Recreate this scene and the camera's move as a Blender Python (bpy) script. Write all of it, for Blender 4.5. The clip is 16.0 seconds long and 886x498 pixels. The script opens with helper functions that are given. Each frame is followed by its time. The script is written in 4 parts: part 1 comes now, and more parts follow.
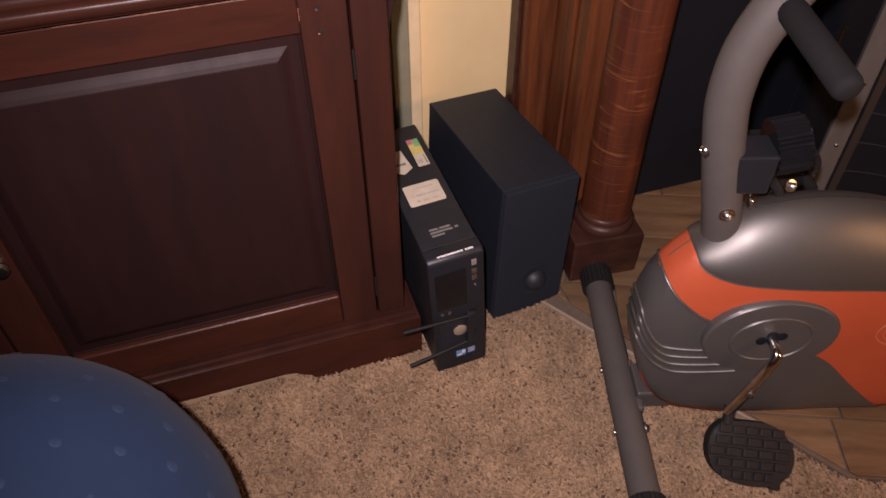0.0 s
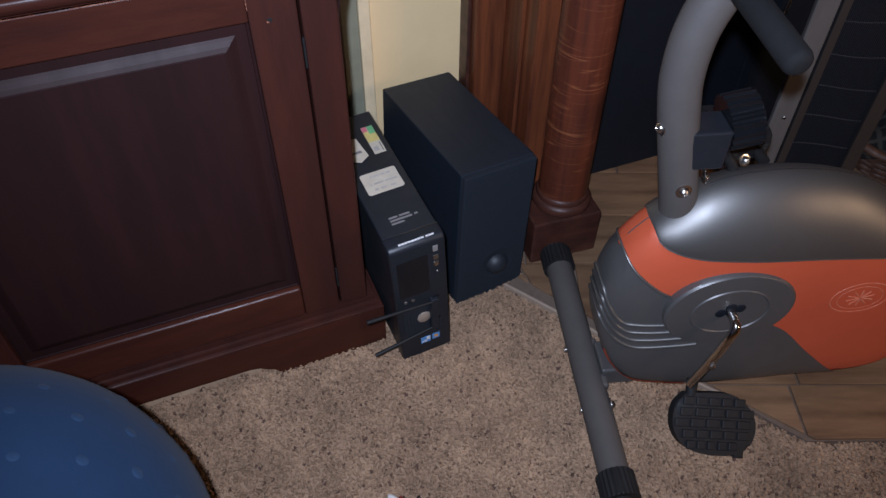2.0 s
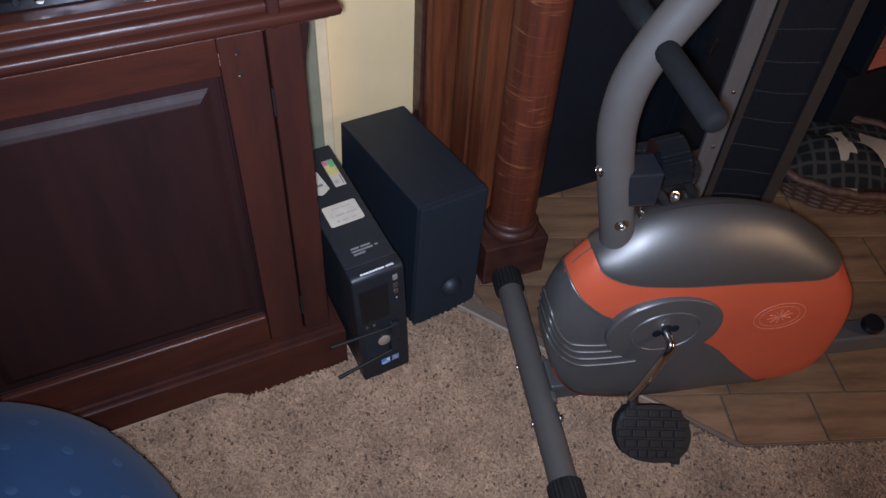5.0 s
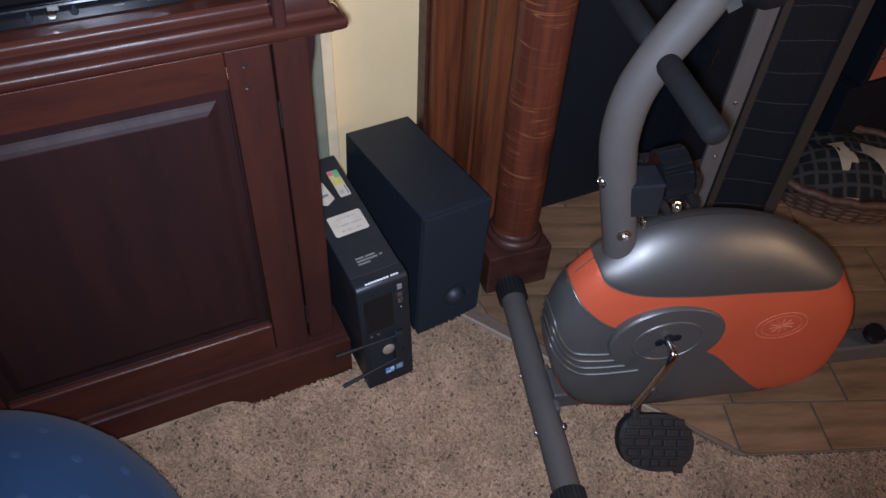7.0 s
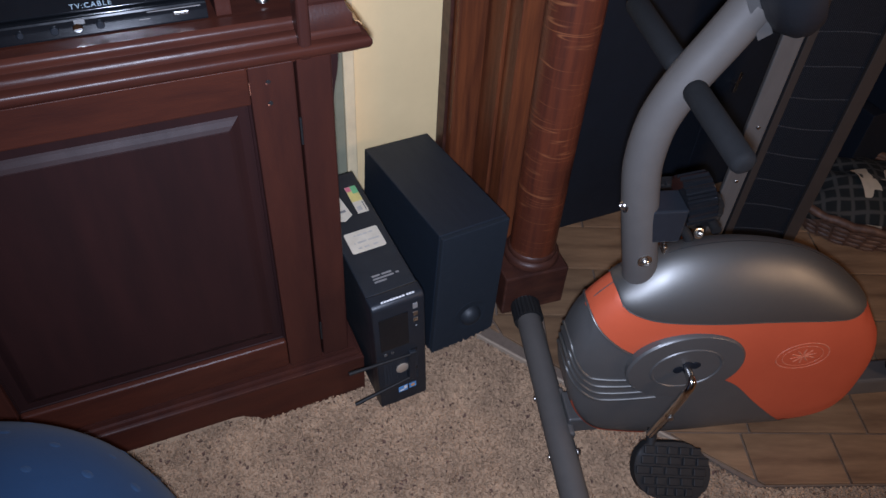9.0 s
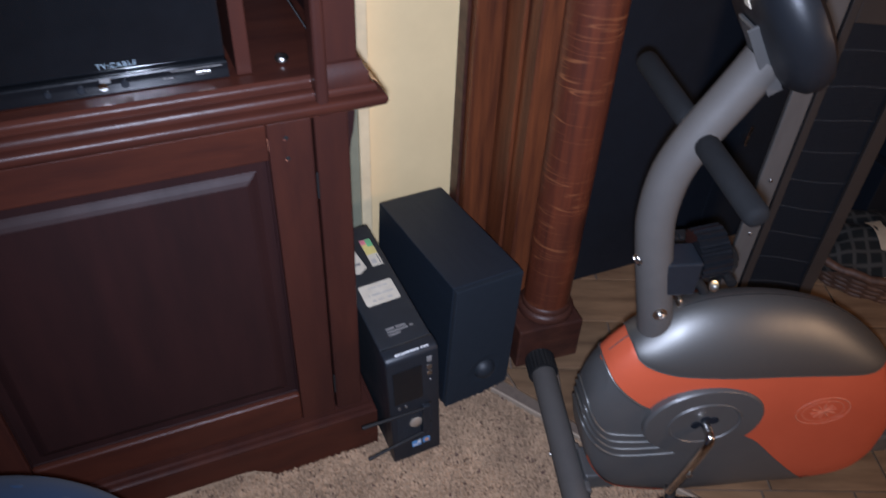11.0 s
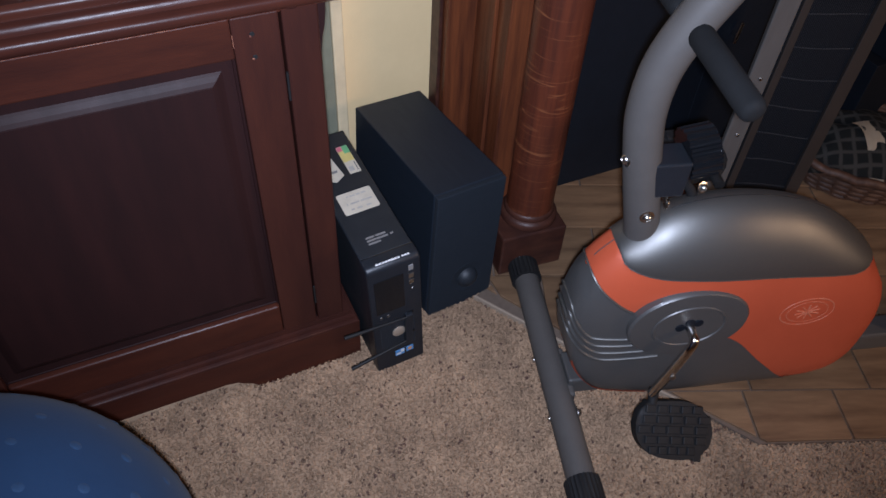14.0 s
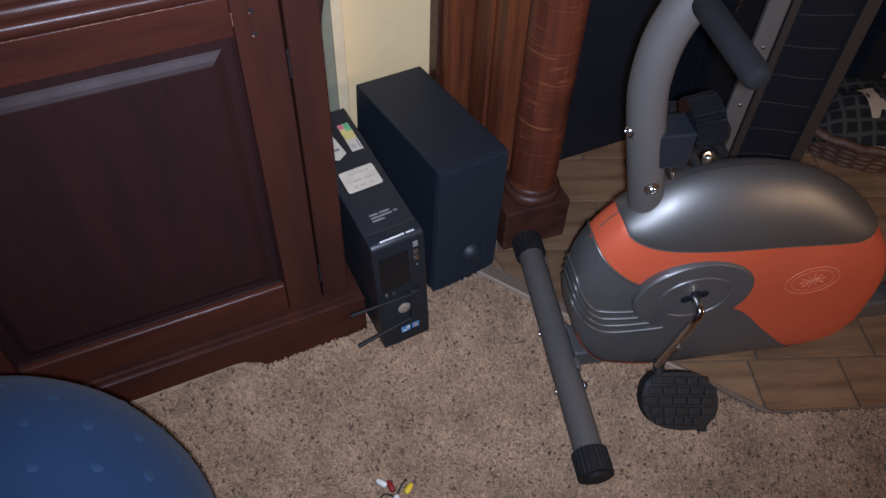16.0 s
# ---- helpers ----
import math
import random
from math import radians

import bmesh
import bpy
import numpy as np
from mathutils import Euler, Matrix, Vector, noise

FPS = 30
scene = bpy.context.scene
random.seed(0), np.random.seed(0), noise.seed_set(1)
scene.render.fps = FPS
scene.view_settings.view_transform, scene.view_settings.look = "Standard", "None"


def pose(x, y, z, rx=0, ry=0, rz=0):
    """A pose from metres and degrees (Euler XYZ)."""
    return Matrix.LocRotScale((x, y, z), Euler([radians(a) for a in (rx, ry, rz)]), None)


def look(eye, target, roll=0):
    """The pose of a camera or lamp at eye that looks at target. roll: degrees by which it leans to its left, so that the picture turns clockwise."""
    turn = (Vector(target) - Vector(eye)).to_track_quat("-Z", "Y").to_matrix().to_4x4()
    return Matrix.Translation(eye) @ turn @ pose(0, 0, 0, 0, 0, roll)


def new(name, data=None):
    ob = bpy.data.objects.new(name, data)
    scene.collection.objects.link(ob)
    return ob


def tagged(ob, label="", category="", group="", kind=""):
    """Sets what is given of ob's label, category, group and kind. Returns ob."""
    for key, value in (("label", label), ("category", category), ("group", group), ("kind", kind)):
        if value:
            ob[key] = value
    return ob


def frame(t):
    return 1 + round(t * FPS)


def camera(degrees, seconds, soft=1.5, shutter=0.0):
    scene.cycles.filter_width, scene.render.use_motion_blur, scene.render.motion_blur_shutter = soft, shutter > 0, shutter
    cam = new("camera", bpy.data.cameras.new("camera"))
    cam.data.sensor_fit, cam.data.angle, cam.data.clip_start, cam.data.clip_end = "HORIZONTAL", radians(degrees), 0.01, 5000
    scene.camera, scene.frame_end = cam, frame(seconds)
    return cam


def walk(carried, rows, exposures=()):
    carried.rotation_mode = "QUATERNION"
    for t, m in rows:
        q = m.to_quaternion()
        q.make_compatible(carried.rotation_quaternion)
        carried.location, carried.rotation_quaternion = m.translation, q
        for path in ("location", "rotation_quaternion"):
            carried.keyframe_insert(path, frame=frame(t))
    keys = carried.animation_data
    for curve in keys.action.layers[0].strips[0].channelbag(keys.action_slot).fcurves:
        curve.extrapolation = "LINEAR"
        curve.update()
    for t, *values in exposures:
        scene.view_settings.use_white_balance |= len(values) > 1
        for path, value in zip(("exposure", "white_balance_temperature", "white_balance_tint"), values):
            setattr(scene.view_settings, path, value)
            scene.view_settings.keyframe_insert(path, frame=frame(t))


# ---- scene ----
cam = camera(61.0, 16.0, 1.5, 0.5)
PATH = [
    (0, (-0.247, -0.79, 1.152), (0.193, 0.554, -0.262), -0.2),
    (0.5, (-0.246, -0.791, 1.153), (0.237, 0.509, -0.287), 0.6),
    (1, (-0.249, -0.793, 1.151), (0.259, 0.491, -0.296), 1.0),
    (1.5, (-0.248, -0.785, 1.15), (0.274, 0.491, -0.3), 0.9),
    (2, (-0.249, -0.78, 1.15), (0.286, 0.496, -0.294), 0.6),
    (2.5, (-0.248, -0.775, 1.152), (0.299, 0.509, -0.281), 0.5),
    (3, (-0.253, -0.776, 1.166), (0.315, 0.509, -0.257), 0.9),
    (3.5, (-0.252, -0.773, 1.171), (0.344, 0.496, -0.255), 2.0),
    (4, (-0.268, -0.787, 1.204), (0.376, 0.459, -0.223), 3.6),
    (6.5, (-0.281, -0.808, 1.245), (0.39, 0.423, -0.181), 3.8),
    (7, (-0.282, -0.808, 1.246), (0.381, 0.444, -0.167), 3.5),
    (7.5, (-0.286, -0.792, 1.241), (0.362, 0.476, -0.163), 3.6),
    (8, (-0.294, -0.784, 1.242), (0.352, 0.491, -0.156), 4.1),
    (8.5, (-0.29, -0.787, 1.244), (0.356, 0.495, -0.149), 4.1),
    (10.8, (-0.27, -0.795, 1.249), (0.358, 0.572, -0.069), 2.6),
    (11, (-0.287, -0.792, 1.25), (0.357, 0.596, -0.038), 2.9),
    (11.5, (-0.329, -0.77, 1.287), (0.284, 0.712, 0.091), 2.9),
    (12, (-0.308, -0.79, 1.276), (0.323, 0.661, 0.052), 3.0),
    (12.5, (-0.298, -0.787, 1.265), (0.344, 0.628, 0.007), 3.2),
    (13, (-0.297, -0.788, 1.264), (0.357, 0.549, -0.073), 3.9),
    (13.5, (-0.282, -0.775, 1.234), (0.374, 0.478, -0.18), 4.6),
    (14, (-0.277, -0.771, 1.216), (0.355, 0.446, -0.239), 3.7),
    (14.5, (-0.279, -0.772, 1.212), (0.328, 0.433, -0.265), 2.7),
    (15, (-0.282, -0.767, 1.213), (0.326, 0.429, -0.27), 2.6),
    (15.5, (-0.279, -0.77, 1.218), (0.33, 0.416, -0.273), 2.6),
    (16, (-0.281, -0.772, 1.213), (0.329, 0.409, -0.282), 2.5),
]
walk(cam, [(t, look(eye, target, roll)) for t, eye, target, roll in PATH],
     exposures=[(0, 0.05, 7000, 38), (0.5, 0.0, 5950, 25), (1.0, -0.06, 5380, 20), (2.0, -0.08, 5080, 16), (4.2, -0.06, 5080, 16), (6.5, 0.03, 5080, 16), (10.6, 0.05, 5080, 16), (11.5, 0.2, 5030, 17), (12.5, 0.15, 5080, 17), (13.6, 0.03, 5080, 16), (16, 0.05, 5080, 16)])

# ---- light: the phone's torch beside the lens, a warm room lamp behind, bluish fill added to lift the blacks ----
world = bpy.data.worlds.new("world_fill")
scene.world = world
world.use_nodes = True
world.node_tree.nodes["Background"].inputs[0].default_value = (0.6, 0.8, 1.0, 1)
world.node_tree.nodes["Background"].inputs[1].default_value = 0.07


def lamp(name, kind, place, power, colour, size, aim=None):
    data = bpy.data.lights.new(name, kind)
    data.energy, data.color = power, colour
    if kind == "AREA":
        data.size = size
    else:
        data.shadow_soft_size = size
    ob = new(name, data)
    ob.matrix_world = look(place, aim) if aim else pose(*place)
    return ob


torch = lamp("torch", "SPOT", (-0.288, -0.803, 1.228), 74.5, (0.97, 0.95, 0.93), 0.012, (0.18, 0.15, 0.36))
torch.data.spot_size, torch.data.spot_blend = radians(98), 1.0
lamp("room_lamp", "AREA", (1.6, -1.7, 1.05), 10.5, (1.0, 0.58, 0.27), 0.3, (0.6, -0.3, 0.3))


# ---- materials ----
def mat(name, base, rough=0.6, metal=0.0, dark=None, scale=30.0, stretch=(1, 1, 1), fine=0.0, fine_scale=400.0, spread=(0.35, 0.65),
        rough_vary=0.1, coat=0.0, by_piece=0.0, spec=0.5, sheen=0.0):
    """A surface with large stains or grain between base and dark, a fine relief, and uneven gloss."""
    m = bpy.data.materials.new(name)
    m.use_nodes = True
    nt = m.node_tree
    n, l = nt.nodes, nt.links
    b = n["Principled BSDF"]
    b.inputs["Metallic"].default_value = metal
    b.inputs["Coat Weight"].default_value = coat
    b.inputs["Coat Roughness"].default_value = 0.15
    b.inputs["Specular IOR Level"].default_value = spec
    b.inputs["Sheen Weight"].default_value = sheen
    tc = n.new("ShaderNodeTexCoord")
    mp = n.new("ShaderNodeMapping")
    mp.inputs["Scale"].default_value = stretch
    l.new(tc.outputs["Object"], mp.inputs["Vector"])
    big = n.new("ShaderNodeTexNoise")
    big.inputs["Scale"].default_value, big.inputs["Detail"].default_value, big.inputs["Roughness"].default_value = scale, 6, 0.65
    l.new(mp.outputs[0], big.inputs["Vector"])
    ramp = n.new("ShaderNodeMapRange")
    ramp.inputs["From Min"].default_value, ramp.inputs["From Max"].default_value = spread
    l.new(big.outputs["Fac"], ramp.inputs["Value"])
    mix = n.new("ShaderNodeMix")
    mix.data_type = "RGBA"
    dark = dark or tuple(c * 0.8 for c in base)
    mix.inputs["A"].default_value, mix.inputs["B"].default_value = (*dark, 1), (*base, 1)
    l.new(ramp.outputs[0], mix.inputs["Factor"])
    colour = mix.outputs["Result"]
    if by_piece:
        info = n.new("ShaderNodeObjectInfo")
        piece = n.new("ShaderNodeMapRange")
        piece.inputs["To Min"].default_value, piece.inputs["To Max"].default_value = 1 - by_piece, 1 + by_piece
        l.new(info.outputs["Random"], piece.inputs["Value"])
        hsv = n.new("ShaderNodeHueSaturation")
        l.new(piece.outputs[0], hsv.inputs["Value"])
        l.new(colour, hsv.inputs["Color"])
        colour = hsv.outputs["Color"]
    l.new(colour, b.inputs["Base Color"])
    rr = n.new("ShaderNodeMapRange")
    rr.inputs["To Min"].default_value, rr.inputs["To Max"].default_value = min(1, rough + rough_vary), max(0.03, rough - rough_vary)
    l.new(big.outputs["Fac"], rr.inputs["Value"])
    l.new(rr.outputs[0], b.inputs["Roughness"])
    if fine:
        small = n.new("ShaderNodeTexNoise")
        small.inputs["Scale"].default_value, small.inputs["Detail"].default_value = fine_scale, 3
        l.new(mp.outputs[0], small.inputs["Vector"])
        bump = n.new("ShaderNodeBump")
        bump.inputs["Strength"].default_value, bump.inputs["Distance"].default_value = fine, 0.002
        l.new(small.outputs["Fac"], bump.inputs["Height"])
        l.new(bump.outputs[0], b.inputs["Normal"])
    return m


CHERRY = mat("cherry_wood", (0.055, 0.0185, 0.0122), 0.4, dark=(0.03, 0.0108, 0.0086), scale=3, stretch=(7, 7, 1.1), fine=0.1, fine_scale=60, spec=0.24, spread=(0.3, 0.72), rough_vary=0.14)
CHERRY_H = mat("cherry_wood_along", (0.07, 0.0215, 0.0122), 0.33, dark=(0.03, 0.0105, 0.008), scale=3, stretch=(1.1, 7, 7), fine=0.1, fine_scale=60, spec=0.22, spread=(0.3, 0.72), rough_vary=0.16)
CHERRY_DARK = mat("cherry_panel", (0.025, 0.0104, 0.0098), 0.5, dark=(0.017, 0.0078, 0.0077), scale=3, stretch=(5, 5, 0.8), fine=0.03, fine_scale=80, spec=0.17)
OAK = mat("oak_stained", (0.185, 0.056, 0.0185), 0.42, dark=(0.05, 0.0155, 0.0085), scale=5, stretch=(12, 12, 0.7), fine=0.3, fine_scale=70, spec=0.3, spread=(0.3, 0.7))
OAK_DARK = mat("oak_plinth", (0.075, 0.028, 0.017), 0.45, dark=(0.035, 0.0135, 0.01), scale=7, stretch=(2, 2, 6), fine=0.2, fine_scale=70, spec=0.35)
# scuffed edges, and the glint painted at the nail holes
WORN_GLINT = mat("worn_finish_and_glint", (0.3, 0.13, 0.07), 0.6, dark=(0.12, 0.04, 0.025), scale=120, stretch=(1, 4, 4), spread=(0.45, 0.6))
BARE_WOOD = mat("chipped_wood", (0.5, 0.3, 0.13), 0.6, scale=40)
CREAM = mat("cream_paint", (0.86, 0.66, 0.345), 0.6, dark=(0.8, 0.61, 0.315), scale=6, fine=0.12, fine_scale=180)
WHITE_TRIM = mat("white_trim_paint", (0.86, 0.7, 0.42), 0.5, scale=12, fine=0.05)
GREEN_TRIM = mat("grey_green_paint", (0.27, 0.27, 0.185), 0.55, scale=12)
BLACK_PLASTIC = mat("black_plastic", (0.0135, 0.0165, 0.022), 0.42, dark=(0.0105, 0.013, 0.0175), scale=40, fine=0.12, fine_scale=900)
CAP_PLASTIC = mat("satin_black_dome", (0.016, 0.02, 0.026), 0.55, scale=40, spec=0.6)
CONSOLE_BLACK = mat("satin_black_console", (0.011, 0.0125, 0.0155), 0.44, scale=40, fine=0.1, fine_scale=900, spec=0.4)
BLACK_GLOSS = mat("black_gloss", (0.008, 0.009, 0.011), 0.12, scale=20)
BLACK_STEEL = mat("black_painted_steel", (0.0155, 0.019, 0.025), 0.5, dark=(0.0115, 0.0145, 0.019), scale=25, fine=0.15, fine_scale=1200)
BLACK_VINYL = mat("black_ash_vinyl", (0.0105, 0.016, 0.0255), 0.55, dark=(0.0085, 0.0135, 0.0215), scale=10, stretch=(6, 1, 6), fine=0.3, fine_scale=260)
BLACK_CLOTH = mat("black_speaker_cloth", (0.0078, 0.0125, 0.02), 0.9, dark=(0.0068, 0.011, 0.0178), scale=60, fine=0.4, fine_scale=900)
RUBBER = mat("black_rubber", (0.011, 0.011, 0.012), 0.6, dark=(0.015, 0.0145, 0.014), scale=30, fine=0.2, fine_scale=500, spec=0.3)
FOAM = mat("black_foam", (0.0095, 0.0098, 0.0105), 0.85, scale=60, fine=0.4, fine_scale=700, spec=0.22)
GREY_PAINT = mat("grey_powder_coat", (0.092, 0.084, 0.076), 0.6, dark=(0.078, 0.071, 0.065), scale=10, fine=0.12, fine_scale=900, spec=0.3)
SILVER_PLASTIC = mat("graphite_plastic", (0.168, 0.165, 0.155), 0.48, metal=0.8, dark=(0.15, 0.147, 0.139), scale=6, fine=0.06, fine_scale=900, spec=0.4)
DARK_SILVER = mat("dark_graphite_plastic", (0.13, 0.128, 0.124), 0.42, metal=0.5, dark=(0.115, 0.113, 0.11), scale=6, fine=0.06, fine_scale=900)
ORANGE = mat("orange_metallic_plastic", (0.53, 0.1, 0.04), 0.46, metal=0.1, dark=(0.47, 0.086, 0.034), scale=5, fine=0.05, fine_scale=900, spec=0.4)
PALE_PRINT = mat("faded_print", (0.5, 0.17, 0.095), 0.5, scale=140, dark=(0.5, 0.115, 0.05), spread=(0.4, 0.6))
CHROME = mat("chrome", (0.75, 0.73, 0.7), 0.14, metal=1.0, scale=30)
STEEL = mat("zinc_steel", (0.62, 0.6, 0.56), 0.28, metal=1.0, scale=60)
PAPER = mat("paper_sticker", (0.66, 0.59, 0.46), 0.7, scale=40, dark=(0.58, 0.51, 0.39))
INK = mat("grey_ink", (0.22, 0.21, 0.2), 0.7)
FAINT_INK = mat("faint_ink", (0.52, 0.48, 0.42), 0.7)
PALE_INK = mat("pale_print", (0.75, 0.75, 0.74), 0.5)
YELLOW = mat("yellow_print", (0.72, 0.6, 0.2), 0.5)
PINK = mat("pink_print", (0.72, 0.2, 0.25), 0.5)
GREEN = mat("green_print", (0.2, 0.5, 0.22), 0.5)
BLUE_PRINT = mat("blue_print", (0.12, 0.3, 0.62), 0.4)
ORANGE_PRINT = mat("orange_print", (0.7, 0.32, 0.08), 0.4)
RED_PLASTIC = mat("red_plastic", (0.22, 0.02, 0.015), 0.4)
YELLOW_PLASTIC = mat("yellow_plastic", (0.75, 0.55, 0.02), 0.4)
WHITE_PLASTIC = mat("white_plastic", (0.75, 0.73, 0.68), 0.4)
GOLD_BUTTON = mat("champagne_button", (0.5, 0.42, 0.33), 0.45, metal=0.5)
BALL_BLUE = mat("blue_vinyl", (0.0165, 0.042, 0.1), 0.75, spec=0.3, dark=(0.012, 0.033, 0.082), scale=4, fine=0.1, fine_scale=300, sheen=0.05)
# bumps a little paler than the ball
BUMP_BLUE = mat("blue_vinyl_paler", (0.025, 0.056, 0.122), 0.78, scale=60, spec=0.3, sheen=0.05)
BRICK = mat("red_brick", (0.36, 0.105, 0.06), 0.85, dark=(0.27, 0.075, 0.045), scale=25, fine=0.6, fine_scale=160, by_piece=0.12)
MORTAR = mat("mortar", (0.27, 0.22, 0.18), 0.95, scale=60, fine=0.6, fine_scale=300)
TILE = mat("wood_look_tile", (0.25, 0.155, 0.082), 0.42, dark=(0.098, 0.057, 0.031), scale=3.2, stretch=(1.2, 9, 4), fine=0.06, fine_scale=60, by_piece=0.14, spread=(0.3, 0.7))
GROUT = mat("brown_grout", (0.15, 0.11, 0.08), 0.9, scale=80, fine=0.4)
EDGE_STRIP = mat("hearth_edge", (0.36, 0.28, 0.2), 0.7, scale=40)
SOOT = mat("black_firebox", (0.0055, 0.0085, 0.0145), 0.7, dark=(0.004, 0.006, 0.0105), scale=8, fine=0.3, fine_scale=120, spec=0.25)
DOOR_GREY = mat("brushed_grey_metal", (0.175, 0.163, 0.15), 0.42, metal=0.3, scale=9, stretch=(4, 4, 0.6))
DOOR_BROWN = mat("bronze_metal", (0.05, 0.04, 0.034), 0.5, metal=0.2, scale=9)
MESH_DARK = mat("dark_mesh", (0.0075, 0.009, 0.0125), 0.6, scale=60, fine=0.5, fine_scale=500, spec=0.3)
MESH_THREAD = mat("mesh_thread", (0.055, 0.056, 0.06), 0.6, scale=80)
MESH_WIRE = mat("mesh_wire", (0.014, 0.017, 0.022), 0.45, scale=80)
WICKER = mat("brown_wicker", (0.1, 0.05, 0.028), 0.6, dark=(0.05, 0.024, 0.014), scale=60, fine=0.3, fine_scale=300)
WALL_FAR = mat("tan_paint", (0.5, 0.42, 0.32), 0.8, scale=4, fine=0.1)
CEILING_PAINT = mat("ceiling_paint", (0.7, 0.68, 0.64), 0.9, scale=4, fine=0.1)


def carpet_mat():
    m = mat("taupe_cut_pile", (0.42, 0.288, 0.178), 0.95, dark=(0.25, 0.17, 0.108), scale=9, fine=0.5, fine_scale=520, spread=(0.32, 0.68), spec=0.1)
    nt = m.node_tree
    n, l = nt.nodes, nt.links
    b = n["Principled BSDF"]
    src = b.inputs["Base Color"].links[0].from_socket
    geo = n.new("ShaderNodeNewGeometry")
    tuft = n.new("ShaderNodeMapRange")
    tuft.inputs["To Min"].default_value, tuft.inputs["To Max"].default_value = 0.8, 1.18
    l.new(geo.outputs["Random Per Island"], tuft.inputs["Value"])
    hsv = n.new("ShaderNodeHueSaturation")
    l.new(src, hsv.inputs["Color"])
    l.new(tuft.outputs[0], hsv.inputs["Value"])
    fleck = n.new("ShaderNodeMath")
    fleck.operation = "GREATER_THAN"
    fleck.inputs[1].default_value = 0.979
    l.new(geo.outputs["Random Per Island"], fleck.inputs[0])
    mix = n.new("ShaderNodeMix")
    mix.data_type = "RGBA"
    mix.inputs["B"].default_value = (0.13, 0.08, 0.06, 1)
    l.new(hsv.outputs[0], mix.inputs["A"])
    l.new(fleck.outputs[0], mix.inputs["Factor"])
    # small dark clumps of flecked yarn
    tc = n.new("ShaderNodeTexCoord")
    spot = n.new("ShaderNodeTexNoise")
    spot.inputs["Scale"].default_value, spot.inputs["Detail"].default_value = 92, 1
    l.new(tc.outputs["Object"], spot.inputs["Vector"])
    cut = n.new("ShaderNodeMapRange")
    cut.inputs["From Min"].default_value, cut.inputs["From Max"].default_value, cut.inputs["To Max"].default_value = 0.67, 0.71, 0.8
    l.new(spot.outputs["Fac"], cut.inputs["Value"])
    clump = n.new("ShaderNodeMix")
    clump.data_type = "RGBA"
    clump.inputs["B"].default_value = (0.075, 0.046, 0.036, 1)
    l.new(mix.outputs["Result"], clump.inputs["A"])
    l.new(cut.outputs[0], clump.inputs["Factor"])
    l.new(clump.outputs["Result"], b.inputs["Base Color"])
    return m


def fleck_oak():
    """Quarter-sawn oak: pale rays lying across the grain."""
    m = mat("quarter_sawn_oak", (0.135, 0.036, 0.0155), 0.4, dark=(0.055, 0.0165, 0.01), scale=5, stretch=(12, 12, 0.7), fine=0.25, fine_scale=70, spec=0.35, spread=(0.3, 0.7))
    n, l = m.node_tree.nodes, m.node_tree.links
    b = n["Principled BSDF"]
    src = b.inputs["Base Color"].links[0].from_socket
    tc = n.new("ShaderNodeTexCoord")
    mp = n.new("ShaderNodeMapping")
    mp.inputs["Scale"].default_value = (4.5, 4.5, 62)
    mp.inputs["Rotation"].default_value = (0.14, 0.1, 0)
    l.new(tc.outputs["Object"], mp.inputs["Vector"])

    def wave(detail, place):
        w = n.new("ShaderNodeTexNoise")
        w.inputs["Scale"].default_value, w.inputs["Detail"].default_value, w.inputs["Distortion"].default_value = place, detail, 0.3
        l.new(mp.outputs[0], w.inputs["Vector"])
        return w.outputs["Fac"]

    def node(kind, a, b):
        k = n.new("ShaderNodeMath")
        k.operation = kind
        for slot, value in zip(k.inputs, (a, b)):
            if isinstance(value, float):
                slot.default_value = value
            else:
                l.new(value, slot)
        return k.outputs[0]
    line = node("ABSOLUTE", node("SUBTRACT", wave(1.0, 1.0), 0.5), 0.0)
    thin = n.new("ShaderNodeMapRange")
    thin.inputs["From Max"].default_value, thin.inputs["To Min"].default_value, thin.inputs["To Max"].default_value = 0.022, 0.6, 0.0
    l.new(line, thin.inputs["Value"])
    gaps = n.new("ShaderNodeMapRange")
    gaps.inputs["From Min"].default_value, gaps.inputs["From Max"].default_value = 0.42, 0.62
    l.new(wave(2.0, 1.7), gaps.inputs["Value"])
    rays = node("MULTIPLY", thin.outputs[0], gaps.outputs[0])
    mix = n.new("ShaderNodeMix")
    mix.data_type = "RGBA"
    mix.inputs["B"].default_value = (0.34, 0.13, 0.05, 1)
    l.new(src, mix.inputs["A"])
    l.new(rays, mix.inputs["Factor"])
    l.new(mix.outputs["Result"], b.inputs["Base Color"])
    return m


OAK_RAY = fleck_oak()
CARPET = carpet_mat()


